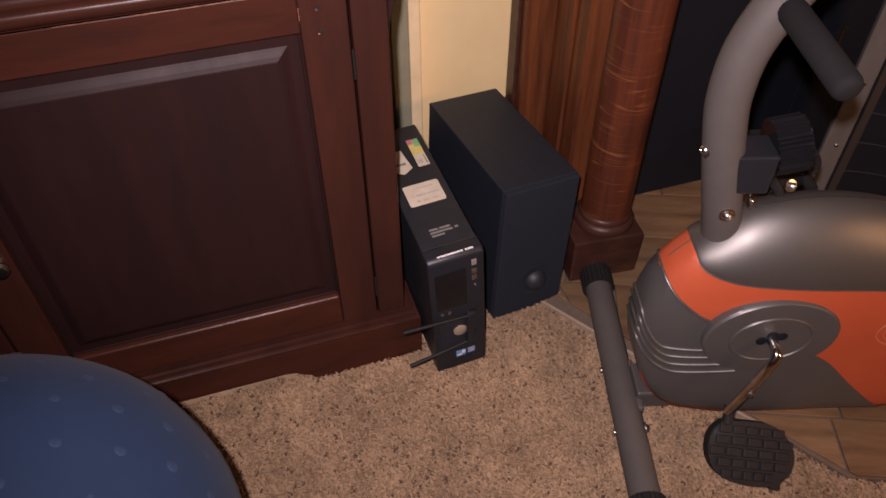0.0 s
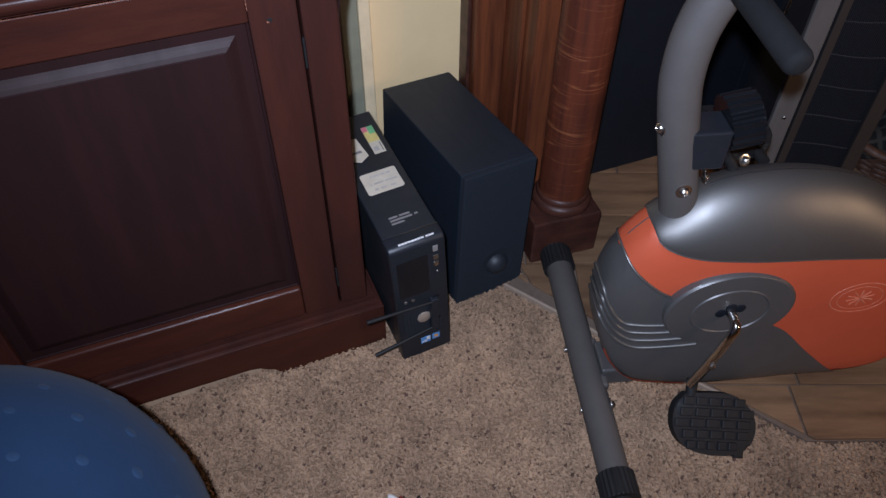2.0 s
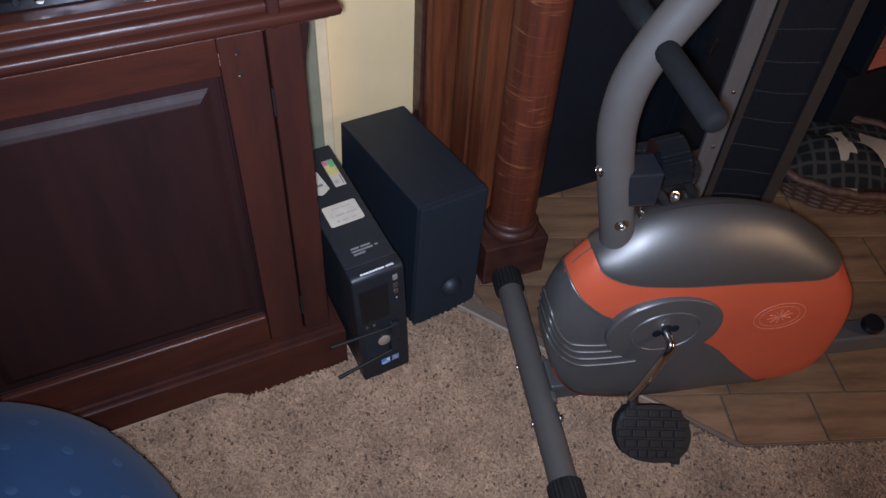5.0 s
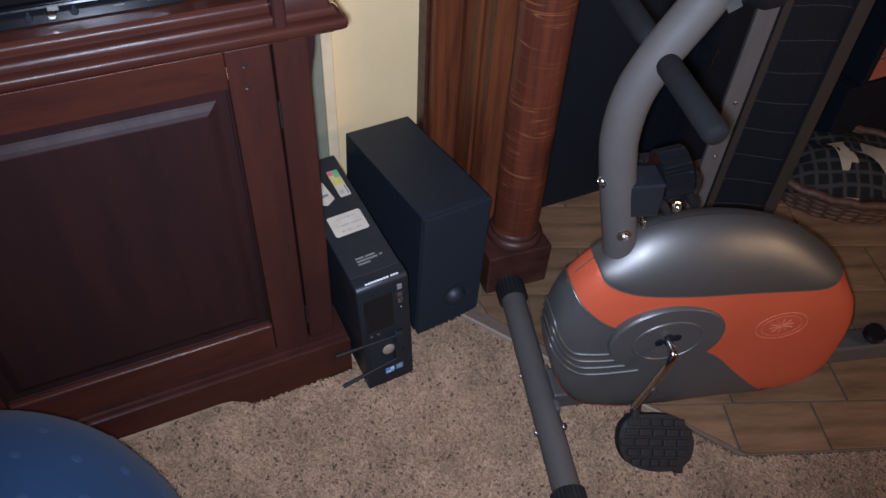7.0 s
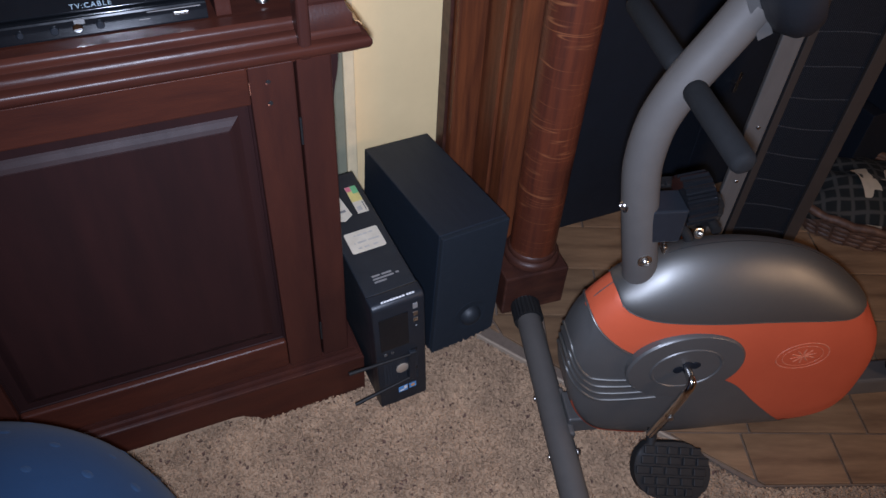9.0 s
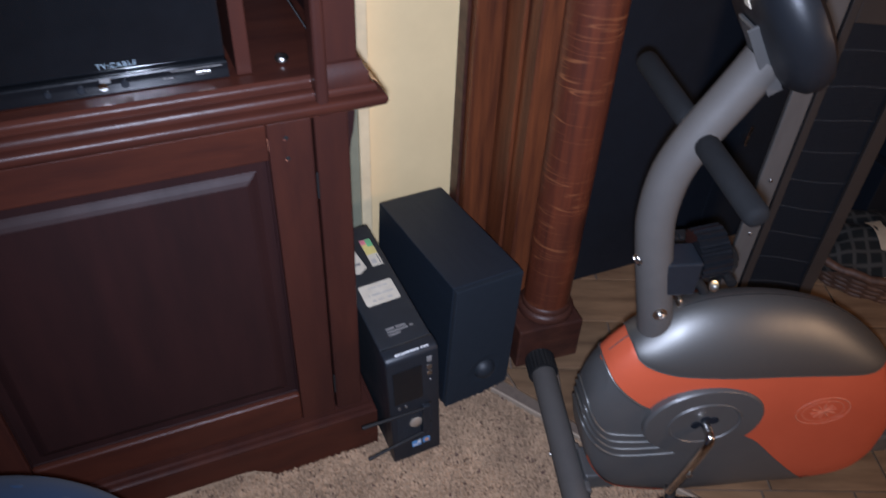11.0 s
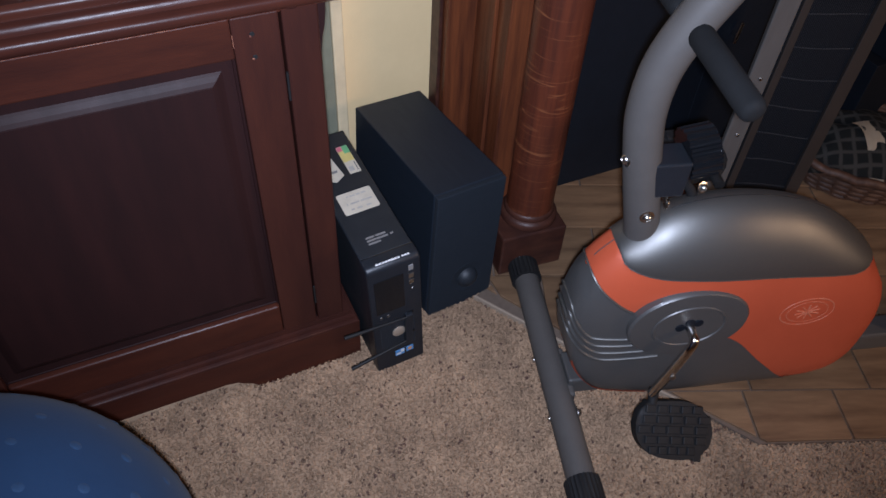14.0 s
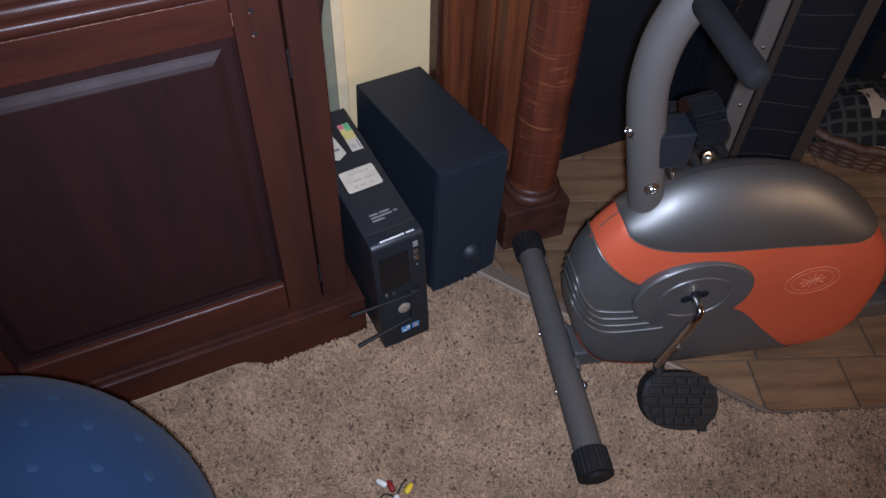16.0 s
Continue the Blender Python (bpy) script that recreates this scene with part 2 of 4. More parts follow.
def plaid_mat():
    m = bpy.data.materials.new("plaid_cloth")
    m.use_nodes = True
    n, l = m.node_tree.nodes, m.node_tree.links
    b = n["Principled BSDF"]
    b.inputs["Roughness"].default_value = 0.95
    tc = n.new("ShaderNodeTexCoord")
    total = None
    for axis in ("X", "Y"):
        w = n.new("ShaderNodeTexWave")
        w.bands_direction = axis
        w.inputs["Scale"].default_value = 10
        w.inputs["Distortion"].default_value = 0.4
        l.new(tc.outputs["Object"], w.inputs["Vector"])
        cut = n.new("ShaderNodeMapRange")
        cut.inputs["From Min"].default_value, cut.inputs["From Max"].default_value = 0.72, 0.95
        l.new(w.outputs["Fac"], cut.inputs["Value"])
        if total is None:
            total = cut.outputs[0]
        else:
            add = n.new("ShaderNodeMath")
            add.operation = "MAXIMUM"
            l.new(total, add.inputs[0])
            l.new(cut.outputs[0], add.inputs[1])
            total = add.outputs[0]
    mix = n.new("ShaderNodeMix")
    mix.data_type = "RGBA"
    mix.inputs["A"].default_value, mix.inputs["B"].default_value = (0.018, 0.021, 0.022, 1), (0.085, 0.082, 0.075, 1)
    l.new(total, mix.inputs["Factor"])
    l.new(mix.outputs["Result"], b.inputs["Base Color"])
    return m


PLAID = plaid_mat()


# ---- building helpers ----
def part(name, bm, material, parent=None, label="", smooth=False, at=None):
    me = bpy.data.meshes.new(name)
    bmesh.ops.recalc_face_normals(bm, faces=bm.faces)
    if smooth:
        for f in bm.faces:
            f.smooth = True
    bm.to_mesh(me)
    bm.free()
    me.materials.append(material)
    if smooth:
        me.set_sharp_from_angle(angle=radians(40))
    ob = new(name, me)
    if parent:
        ob.parent = parent
    if at is not None:
        ob.matrix_local = at
    return tagged(ob, label) if label else ob


def thing(name, m, label, category, group="", kind=""):
    ob = new(name)
    ob.empty_display_size = 0.05
    ob.matrix_world = m
    return tagged(ob, label, category, group, kind)


def box(x0, x1, y0, y1, z0, z1, bevel=0.002, seg=2, bm=None):
    own = bmesh.new()
    v = [own.verts.new((x, y, z)) for x in (x0, x1) for y in (y0, y1) for z in (z0, z1)]
    for f in ((0, 1, 3, 2), (4, 6, 7, 5), (0, 4, 5, 1), (2, 3, 7, 6), (0, 2, 6, 4), (1, 5, 7, 3)):
        own.faces.new([v[i] for i in f])
    bmesh.ops.recalc_face_normals(own, faces=own.faces)
    if bevel:
        bmesh.ops.bevel(own, geom=own.edges[:], offset=bevel, segments=seg, affect="EDGES", profile=0.5)
    return join(bm, own)


def join(bm, own):
    if bm is None:
        return own
    me = bpy.data.meshes.new("tmp")
    own.to_mesh(me)
    own.free()
    bm.from_mesh(me)
    bpy.data.meshes.remove(me)
    return bm


def lathe(profile, seg=40, bm=None, m=None):
    """Turns (radius, height) pairs round z."""
    own = bmesh.new()
    rings = []
    for r, z in profile:
        if r < 1e-6:
            rings.append([own.verts.new((0, 0, z))])
        else:
            rings.append([own.verts.new((r * math.cos(a), r * math.sin(a), z)) for a in (2 * math.pi * i / seg for i in range(seg))])
    for a, b in zip(rings, rings[1:]):
        for i in range(seg):
            j = (i + 1) % seg
            quad = [a[i % len(a)], a[j % len(a)], b[j % len(b)], b[i % len(b)]]
            quad = list(dict.fromkeys(quad))
            if len(quad) > 2:
                own.faces.new(quad)
    for ring in (rings[0], rings[-1]):
        if len(ring) > 2:
            own.faces.new(ring)
    if m is not None:
        bmesh.ops.transform(own, matrix=m, verts=own.verts[:])
    return join(bm, own)


def smooth_path(points, steps=10):
    """A Catmull-Rom path through the points."""
    pts = [Vector(p) for p in points]
    pts = [2 * pts[0] - pts[1], *pts, 2 * pts[-1] - pts[-2]]
    out = []
    for a, b, c, d in zip(pts, pts[1:], pts[2:], pts[3:]):
        for k in range(steps):
            t = k / steps
            out.append(0.5 * (2 * b + (c - a) * t + (2 * a - 5 * b + 4 * c - d) * t * t + (3 * b - a - 3 * c + d) * t ** 3))
    return out + [pts[-2]]


def tube(points, r, seg=16, bm=None, radii=None, cap=True):
    own = bmesh.new()
    pts = [Vector(p) for p in points]
    side = None
    rings = []
    for i, p in enumerate(pts):
        way = (pts[min(i + 1, len(pts) - 1)] - pts[max(i - 1, 0)]).normalized()
        if side is None:
            side = way.orthogonal().normalized()
        side = (side - way * side.dot(way)).normalized()
        up = way.cross(side)
        rr = radii[i] if radii else r
        rings.append([own.verts.new(p + rr * (math.cos(a) * side + math.sin(a) * up)) for a in (2 * math.pi * k / seg for k in range(seg))])
    for a, b in zip(rings, rings[1:]):
        for k in range(seg):
            own.faces.new((a[k], a[(k + 1) % seg], b[(k + 1) % seg], b[k]))
    if cap:
        own.faces.new(rings[0][::-1])
        own.faces.new(rings[-1])
    return join(bm, own)


def prism(outline, z0, z1, bevel=0.0, m=None, bm=None):
    """An outline in x and y, raised from z0 to z1."""
    own = bmesh.new()
    lo = [own.verts.new((x, y, z0)) for x, y in outline]
    hi = [own.verts.new((x, y, z1)) for x, y in outline]
    n = len(lo)
    own.faces.new(lo[::-1])
    top = own.faces.new(hi)
    for i in range(n):
        own.faces.new((lo[i], lo[(i + 1) % n], hi[(i + 1) % n], hi[i]))
    if bevel:
        bmesh.ops.bevel(own, geom=top.edges[:], offset=bevel, segments=2, affect="EDGES", profile=0.5)
    if m is not None:
        bmesh.ops.transform(own, matrix=m, verts=own.verts[:])
    return join(bm, own)


def sweep(profile, path, bm=None):
    """A moulding: profile of (out, height) along a flat path of (x, y), mitred at the corners; out is to the path's right."""
    own = bmesh.new()
    rows = []
    pts = [Vector(p) for p in path]
    for i, p in enumerate(pts):
        a = (p - pts[i - 1]).normalized() if i else (pts[1] - p).normalized()
        b = (pts[i + 1] - p).normalized() if i + 1 < len(pts) else a
        na, nb = Vector((a.y, -a.x)), Vector((b.y, -b.x))
        n = (na + nb) / (1 + na.dot(nb))
        rows.append([own.verts.new((p.x + n.x * d, p.y + n.y * d, z)) for d, z in profile])
    k = len(profile)
    for a, b in zip(rows, rows[1:]):
        for i in range(k):
            own.faces.new((a[i], a[(i + 1) % k], b[(i + 1) % k], b[i]))
    own.faces.new(rows[0])
    own.faces.new(rows[-1][::-1])
    return join(bm, own)


def disc(r, z0, z1, bevel=0.001, seg=28, m=None, bm=None):
    return lathe([(0, z0), (r, z0), (r, z1 - bevel), (r - bevel, z1), (0, z1)], seg, bm, m)


# ---- the room ----
HEARTH_EDGE = [(0.299, 0.47), (0.299, 0.104), (0.2525, 0.09), (0.40, -0.145), (0.518, -0.318), (0.545, -0.37), (0.576, -0.42), (0.832, -0.52), (2.2, -1.05), (2.2, 0.47)]


def in_hearth(x, y):
    inside = False
    for (x0, y0), (x1, y1) in zip(HEARTH_EDGE, HEARTH_EDGE[1:] + HEARTH_EDGE[:1]):
        if (y0 > y) != (y1 > y) and x < (x1 - x0) * (y - y0) / (y1 - y0) + x0:
            inside = not inside
    return inside


def room():
    floor = part("floor", box(-2.6, 2.8, -3.2, 0.6, -0.1, 0.0, 0), CARPET)
    tagged(floor, "speckled taupe cut-pile carpet over the whole floor", "carpet", kind="structure")
    rng = np.random.default_rng(3)
    step = 0.0052
    xs, ys = np.meshgrid(np.arange(-0.75, 1.0, step), np.arange(-0.72, 0.2, step))
    xs = xs.ravel() + rng.uniform(-0.5, 0.5, xs.size) * step
    ys = ys.ravel() + rng.uniform(-0.5, 0.5, ys.size) * step
    keep = np.array([not in_hearth(x - 0.002, y) and not (x < -0.02 and y > 0.075) for x, y in zip(xs, ys)])
    xs, ys = xs[keep], ys[keep]
    n = len(xs)
    lean = rng.uniform(-0.004, 0.004, (n, 2))
    high = rng.uniform(0.0045, 0.0085, n)
    wide = rng.uniform(0.003, 0.0048, n)
    turn = rng.uniform(0, 6.28, n)
    verts = np.zeros((n, 7, 3))
    for k in range(3):
        a = turn + k * 2.094
        verts[:, k] = np.stack([xs + wide * np.cos(a), ys + wide * np.sin(a), np.full(n, -0.001)], 1)
        verts[:, 3 + k] = np.stack([xs + lean[:, 0] * 0.6 + 0.85 * wide * np.cos(a + 0.5), ys + lean[:, 1] * 0.6 + 0.85 * wide * np.sin(a + 0.5), high * 0.72], 1)
    verts[:, 6] = np.stack([xs + lean[:, 0], ys + lean[:, 1], high], 1)
    faces = []
    shape = [(0, 1, 4, 3), (1, 2, 5, 4), (2, 0, 3, 5), (3, 4, 6), (4, 5, 6), (5, 3, 6)]
    for i in range(n):
        faces += [tuple(7 * i + j for j in f) for f in shape]
    me = bpy.data.meshes.new("carpet_pile")
    me.from_pydata(verts.reshape(-1, 3).tolist(), [], faces)
    me.materials.append(CARPET)
    pile = new("carpet_pile", me)
    pile.parent = floor
    tagged(pile, kind="stuff")

    wall = part("wall_north", box(-2.6, 2.8, 0.462, 0.6, 0, 2.45, 0), CREAM)
    tagged(wall, "plain cream painted wall behind the cabinet", "wall", kind="structure")
    for name, b in (("wall_south", (-2.6, 2.8, -3.3, -3.2)), ("wall_west", (-2.7, -2.6, -3.3, 0.6)), ("wall_east", (2.8, 2.9, -3.3, 0.6))):
        tagged(part(name, box(*b, 0, 2.45, 0), WALL_FAR), "plain tan painted wall closing the room", "wall", kind="structure")
    tagged(part("ceiling", box(-2.7, 2.9, -3.3, 0.6, 2.45, 2.55, 0), CEILING_PAINT), "plain off-white ceiling", "ceiling", kind="structure")
    trim = part("trim", box(0.094, 0.117, 0.452, 0.4625, 0, 2.2, 0.003), WHITE_TRIM)
    tagged(trim, "white painted upright trim board on the wall", "trim", kind="structure")
    tagged(part("trim_green", box(0.06, 0.0935, 0.454, 0.4625, 0, 2.2, 0.002), GREEN_TRIM), "pale grey-green strip beside the white trim", "trim", kind="structure")


def clip_poly(poly, edge):
    """Keeps the side of poly to the left of the edge from a to b."""
    (ax, ay), (bx, by) = edge
    side = lambda p: (bx - ax) * (p[1] - ay) - (by - ay) * (p[0] - ax)
    out = []
    for p, q in zip(poly, poly[1:] + poly[:1]):
        sp, sq = side(p), side(q)
        if sp >= 0:
            out.append(p)
        if sp * sq < 0:
            k = sp / (sp - sq)
            out.append((p[0] + k * (q[0] - p[0]), p[1] + k * (q[1] - p[1])))
    return out


def shrink(poly, gap):
    edges = list(zip(poly, poly[1:] + poly[:1]))
    for a, b in edges:
        d = Vector((b[0] - a[0], b[1] - a[1]))
        if d.length < 1e-5:
            continue
        n = Vector((-d.y, d.x)).normalized() * gap
        poly = clip_poly(poly, ((a[0] + n.x, a[1] + n.y), (b[0] + n.x, b[1] + n.y)))
        if len(poly) < 3:
            return []
    return poly


def hearth():
    bed = part("hearth", prism(HEARTH_EDGE, -0.05, 0.009), GROUT)
    tagged(bed, "low hearth of wood-look stone tiles with dark joints", "hearth", kind="structure")
    # border course along the front edge, then a bond of larger tiles behind it
    o, e = Vector((0.576, -0.42)), Vector((0.924, -0.382)).normalized()
    f = Vector((-e.y, e.x))
    pieces = []

    def quad(s0, s1, t0, t1):
        return [tuple(o + e * s + f * t) for s, t in ((s0, t0), (s1, t0), (s1, t1), (s0, t1))]
    for k in range(11):
        pieces.append(quad(0.177 * k, 0.177 * (k + 1), 0.0, 0.111))
    for r in range(10):
        t0 = 0.111 + 0.145 * r
        for k in range(-6, 10):
            s0 = 0.235 * k + (0.12 if r % 2 else 0.02)
            pieces.append(quad(s0, s0 + 0.235, t0, t0 + 0.145))
    a = Vector((0.576, -0.42))
    pieces.append([tuple(a), tuple(o + f * 0.111), tuple(o + f * 0.111 - e * 0.25), (0.45, -0.23), (0.518, -0.318), (0.545, -0.37)])
    rng = random.Random(5)
    front = [((0.252, 0.089), (0.518, -0.318)), ((0.518, -0.318), (0.576, -0.42)), ((0.576, -0.42), (0.832, -0.52))]
    split = [(p, front + [((0.299, 0.47), (0.299, 0.104)), ((2.2, 0.47), (0.299, 0.47))]) for p in pieces]
    split += [(p, front + [((0.2988, 0.0), (0.2988, 0.4)), ((0.3, 0.104), (0.252, 0.089))]) for p in pieces]
    for p, edges in split:
        area = sum(x0 * y1 - x1 * y0 for (x0, y0), (x1, y1) in zip(p, p[1:] + p[:1]))
        if area < 0:
            p = p[::-1]
        for ed in edges:
            p = clip_poly(p, ed) if len(p) > 2 else []
        p = shrink(p, 0.0022) if len(p) > 2 else []
        if len(p) < 3 or min(x for x, _ in p) > 2.15:
            continue
        c = (sum(x for x, _ in p) / len(p), sum(y for _, y in p) / len(p))
        turn = math.atan2(e.y, e.x)
        local = [((x - c[0]) * math.cos(turn) + (y - c[1]) * math.sin(turn), -(x - c[0]) * math.sin(turn) + (y - c[1]) * math.cos(turn)) for x, y in p]
        ob = part("tile", prism(local, 0.004, 0.0135 + rng.uniform(0, 0.001), 0.0012), TILE, bed)
        ob.matrix_world = pose(c[0], c[1], 0, 0, 0, math.degrees(turn))
    edge = bmesh.new()
    path = HEARTH_EDGE[2:5]
    sweep([(0.0, -0.01), (0.004, -0.01), (0.0045, 0.0125), (0.003, 0.0145), (0.0, 0.014)], path[::-1][::-1], edge)
    part("edge_strip", edge, EDGE_STRIP, bed, "thin pale edging strip along the carpet")


room()
hearth()


# ---- the cabinet ----
def cabinet():
    c = thing("entertainment_cabinet", pose(0, 0, 0), "large dark cherry entertainment cabinet with raised-panel doors against the wall", "cabinet")
    xl, xr, yf, yb = -1.24, -0.038, 0.066, 0.44
    part("carcass", box(xl, xr - 0.002, yf + 0.022, yb, 0.06, 0.744, 0.002), CHERRY_DARK, c)
    # plinth with bracket feet and a stepped moulding
    pl = bmesh.new()
    outline = [(xl, 0.038), (-0.27, 0.038), (-0.25, 0.034), (-0.238, 0.024), (-0.226, 0.018), (-0.212, 0.0), (-0.013, 0.0), (-0.013, 0.098), (xl, 0.098)]
    prism(outline, 0, 0.022, 0.0, Matrix(((1, 0, 0, 0), (0, 0, 1, 0.056), (0, 1, 0, 0), (0, 0, 0, 1))), pl)
    box(-0.033, -0.0135, 0.0765, yb, 0.0, 0.098, 0.001, 1, pl)
    part("plinth", pl, CHERRY_H, c)
    part("plinth_moulding", sweep([(-0.01, 0.097), (0.0115, 0.097), (0.013, 0.099), (0.013, 0.102), (0.0105, 0.105), (0.0065, 0.106), (0.0065, 0.1095), (0.005, 0.1135), (0.001, 0.1155), (0.0005, 0.1245), (-0.01, 0.1245)],
                                  [(xl, yf + 0.001), (-0.026, yf + 0.001), (-0.026, yb)]), CHERRY, c, smooth=True)
    part("face_frame", box(-0.0855, xr, yf + 0.002, yf + 0.024, 0.124, 0.744, 0.003), CHERRY, c)
    part("side_panel", box(xr - 0.016, xr - 0.001, yf + 0.0245, yb, 0.124, 0.744, 0.002), CHERRY, c)
    # dark strip added for the gap's shade behind the face frame, a corbel bulge towards the top
    sc = bmesh.new()
    prism([(xr - 0.0005, 0.33), (xr + 0.004, 0.33), (xr + 0.0055, 0.56), (xr + 0.006, 0.655), (xr + 0.0085, 0.675), (xr + 0.013, 0.695), (xr + 0.0155, 0.715), (xr + 0.016, 0.738), (xr - 0.0005, 0.738)], 0, 0.02, 0.0, Matrix(((1, 0, 0, 0), (0, 0, 1, yf + 0.0245), (0, 1, 0, 0), (0, 0, 0, 1))), sc)
    part("dark_gap_strip", sc, CHERRY_DARK, c)
    part("top_rail", box(xl, -0.086, yf + 0.004, yf + 0.022, 0.735, 0.75, 0.001), CHERRY_H, c)
    for x0, x1, knob_side in ((-0.64, -0.0895, -1), (-1.195, -0.6435, 1)):
        door(c, x0, x1, yf, knob_side)
    # waist moulding
    ledge = [(-0.01, 0.742), (0.002, 0.742), (0.003, 0.746), (0.009, 0.7505), (0.018, 0.753), (0.0245, 0.7535), (0.0245, 0.7565), (0.031, 0.758), (0.0365, 0.762), (0.039, 0.7675),
             (0.0385, 0.773), (0.034, 0.7775), (0.0275, 0.779), (0.0275, 0.7825), (0.0255, 0.787), (0.0215, 0.79), (0.0155, 0.7905), (0.0155, 0.7945), (0.0125, 0.7965), (0.011, 0.8005), (0.011, 0.806), (-0.01, 0.806)]
    part("waist_moulding", sweep(ledge, [(xl, yf), (-0.034, yf), (-0.034, yb)]), CHERRY_H, c, smooth=True)
    part("chipped_edge", sweep([(0.0335, 0.7765), (0.0389, 0.7715), (0.0396, 0.773), (0.035, 0.7785), (0.029, 0.7798)], [(-0.034, yf + 0.004), (-0.034, yf + 0.075)]),
         BARE_WOOD, c, "worn bare wood along the moulding's corner")
    part("waist_board", box(xl, -0.036, yf + 0.012, yb, 0.745, 0.803, 0.0015), CHERRY_H, c)
    # upper section
    part("edge_strip", box(-0.0885, -0.072, 0.03, 0.062, 0.757, 1.9, 0.005, 3), CHERRY, c)
    up = box(-0.0715, -0.028, 0.05, 0.072, 0.8, 1.9, 0.003)
    part("upper_stile", up, CHERRY, c)
    part("stile_foot", sweep([(0, 0.79), (0.011, 0.79), (0.011, 0.806), (0.006, 0.812), (0.004, 0.82), (0, 0.822)], [(-0.0715, 0.05), (-0.028, 0.05), (-0.028, 0.2)]), CHERRY, c, smooth=True)
    part("upper_side", box(-0.044, -0.029, 0.0725, yb, 0.804, 1.9, 0.002), CHERRY_DARK, c)
    part("back_panel", box(xl, -0.045, yb - 0.012, yb, 0.804, 1.9, 0.001), CHERRY_DARK, c)
    part("far_side", box(xl, xl + 0.016, 0.0725, yb - 0.0125, 0.804, 1.9, 0.001), CHERRY_DARK, c)
    part("divider", box(-0.173, -0.154, 0.084, yb - 0.0125, 0.804, 0.9515, 0.0015), CHERRY, c)
    part("shelf", box(xl + 0.0165, -0.154, 0.082, yb - 0.0125, 0.952, 0.974, 0.0015), CHERRY_H, c)


def door(c, x0, x1, yf, knob_side):
    """A framed door with a raised and fielded panel."""
    d = part("door", box(x0 + 0.05, x1 - 0.05, yf + 0.011, yf + 0.018, 0.17, 0.7, 0.0), CHERRY_DARK, c)
    px0, px1, pz0, pz1 = x0 + 0.06, x1 - 0.06, 0.196, 0.684
    for a, b in ((x0, px0), (px1, x1)):
        part("stile", box(a, b, yf, yf + 0.021, 0.126, 0.7405, 0.0025), CHERRY, d)
    part("bottom_rail", box(px0 + 0.0002, px1 - 0.0002, yf + 0.0004, yf + 0.021, 0.126, pz0, 0.005, 3), CHERRY_H, d)
    part("top_rail", box(px0 + 0.0002, px1 - 0.0002, yf + 0.0004, yf + 0.021, pz1, 0.7405, 0.0025), CHERRY_H, d)
    # the panel: a step, a broad bevel, and the field
    loops = [(0.0005, 0.0104), (0.0035, 0.0095), (0.006, 0.0145), (0.011, 0.0142), (0.016, 0.0122), (0.022, 0.0092), (0.0285, 0.0055), (0.034, 0.003), (0.0361, 0.0026)]
    for name, rings, material in (("panel_bevel", loops, CHERRY_DARK), ("panel_field", [(0.0362, 0.0025), (0.04, 0.0025)], CHERRY_DARK)):
        bm = bmesh.new()
        rows = []
        for g, dep in rings:
            rows.append([bm.verts.new((x, yf + dep, z)) for x, z in ((px0 + g, pz0 + g), (px1 - g, pz0 + g), (px1 - g, pz1 - g), (px0 + g, pz1 - g))])
        for r0, r1 in zip(rows, rows[1:]):
            for i in range(4):
                bm.faces.new((r0[i], r0[(i + 1) % 4], r1[(i + 1) % 4], r1[i]))
        if name == "panel_field":
            bm.faces.new(rows[-1])
        else:
            back = [bm.verts.new((v.co.x, yf + 0.0112, v.co.z)) for v in rows[0]]
            for i in range(4):
                bm.faces.new((rows[0][i], rows[0][(i + 1) % 4], back[(i + 1) % 4], back[i]))
        part(name, bm, material, d)
    kx = x0 + 0.045 if knob_side < 0 else x1 - 0.045
    if knob_side < 0:
        part("knob", lathe([(0.006, 0), (0.005, 0.008), (0.011, 0.012), (0.0135, 0.018), (0.011, 0.023), (0, 0.025)], 24, None,
                           Matrix.Translation((kx, yf, 0.425)) @ pose(0, 0, 0, 90, 0, 0)), STEEL, d, "small dark antique metal knob", smooth=True)
        # screw holes beside the hinge, shade and glint put on as discs, and the small hinge leaf
        for z in (0.715, 0.683):
            part("nail_hole_shade", disc(0.0032, 0, 0.0008, 0.0003, 12, Matrix.Translation((-0.125, yf - 0.0001, z)) @ pose(0, 0, 0, 90, 0, 0)), RUBBER, d)
            part("nail_glint", disc(0.0016, 0, 0.0008, 0.0003, 10, Matrix.Translation((-0.1275, yf - 0.0002, z - 0.0022)) @ pose(0, 0, 0, 90, 0, 0)), WORN_GLINT, d)
        for bx in ((-0.335, -0.21, 0.7392, 0.7404), (-0.15, -0.1491, 0.7, 0.718), (-0.42, -0.37, 0.7393, 0.7404)):
            part("worn_edge", box(bx[0], bx[1], yf - 0.0006, yf + 0.0016, bx[2], bx[3], 0), WORN_GLINT, d, "pale scuffed edge")
        for z in (0.63, 0.2):
            part("hinge", tube([(x1 + 0.0018, yf - 0.001, z - 0.022), (x1 + 0.0018, yf - 0.001, z + 0.022)], 0.0018, 10), RUBBER, d, smooth=True)


cabinet()


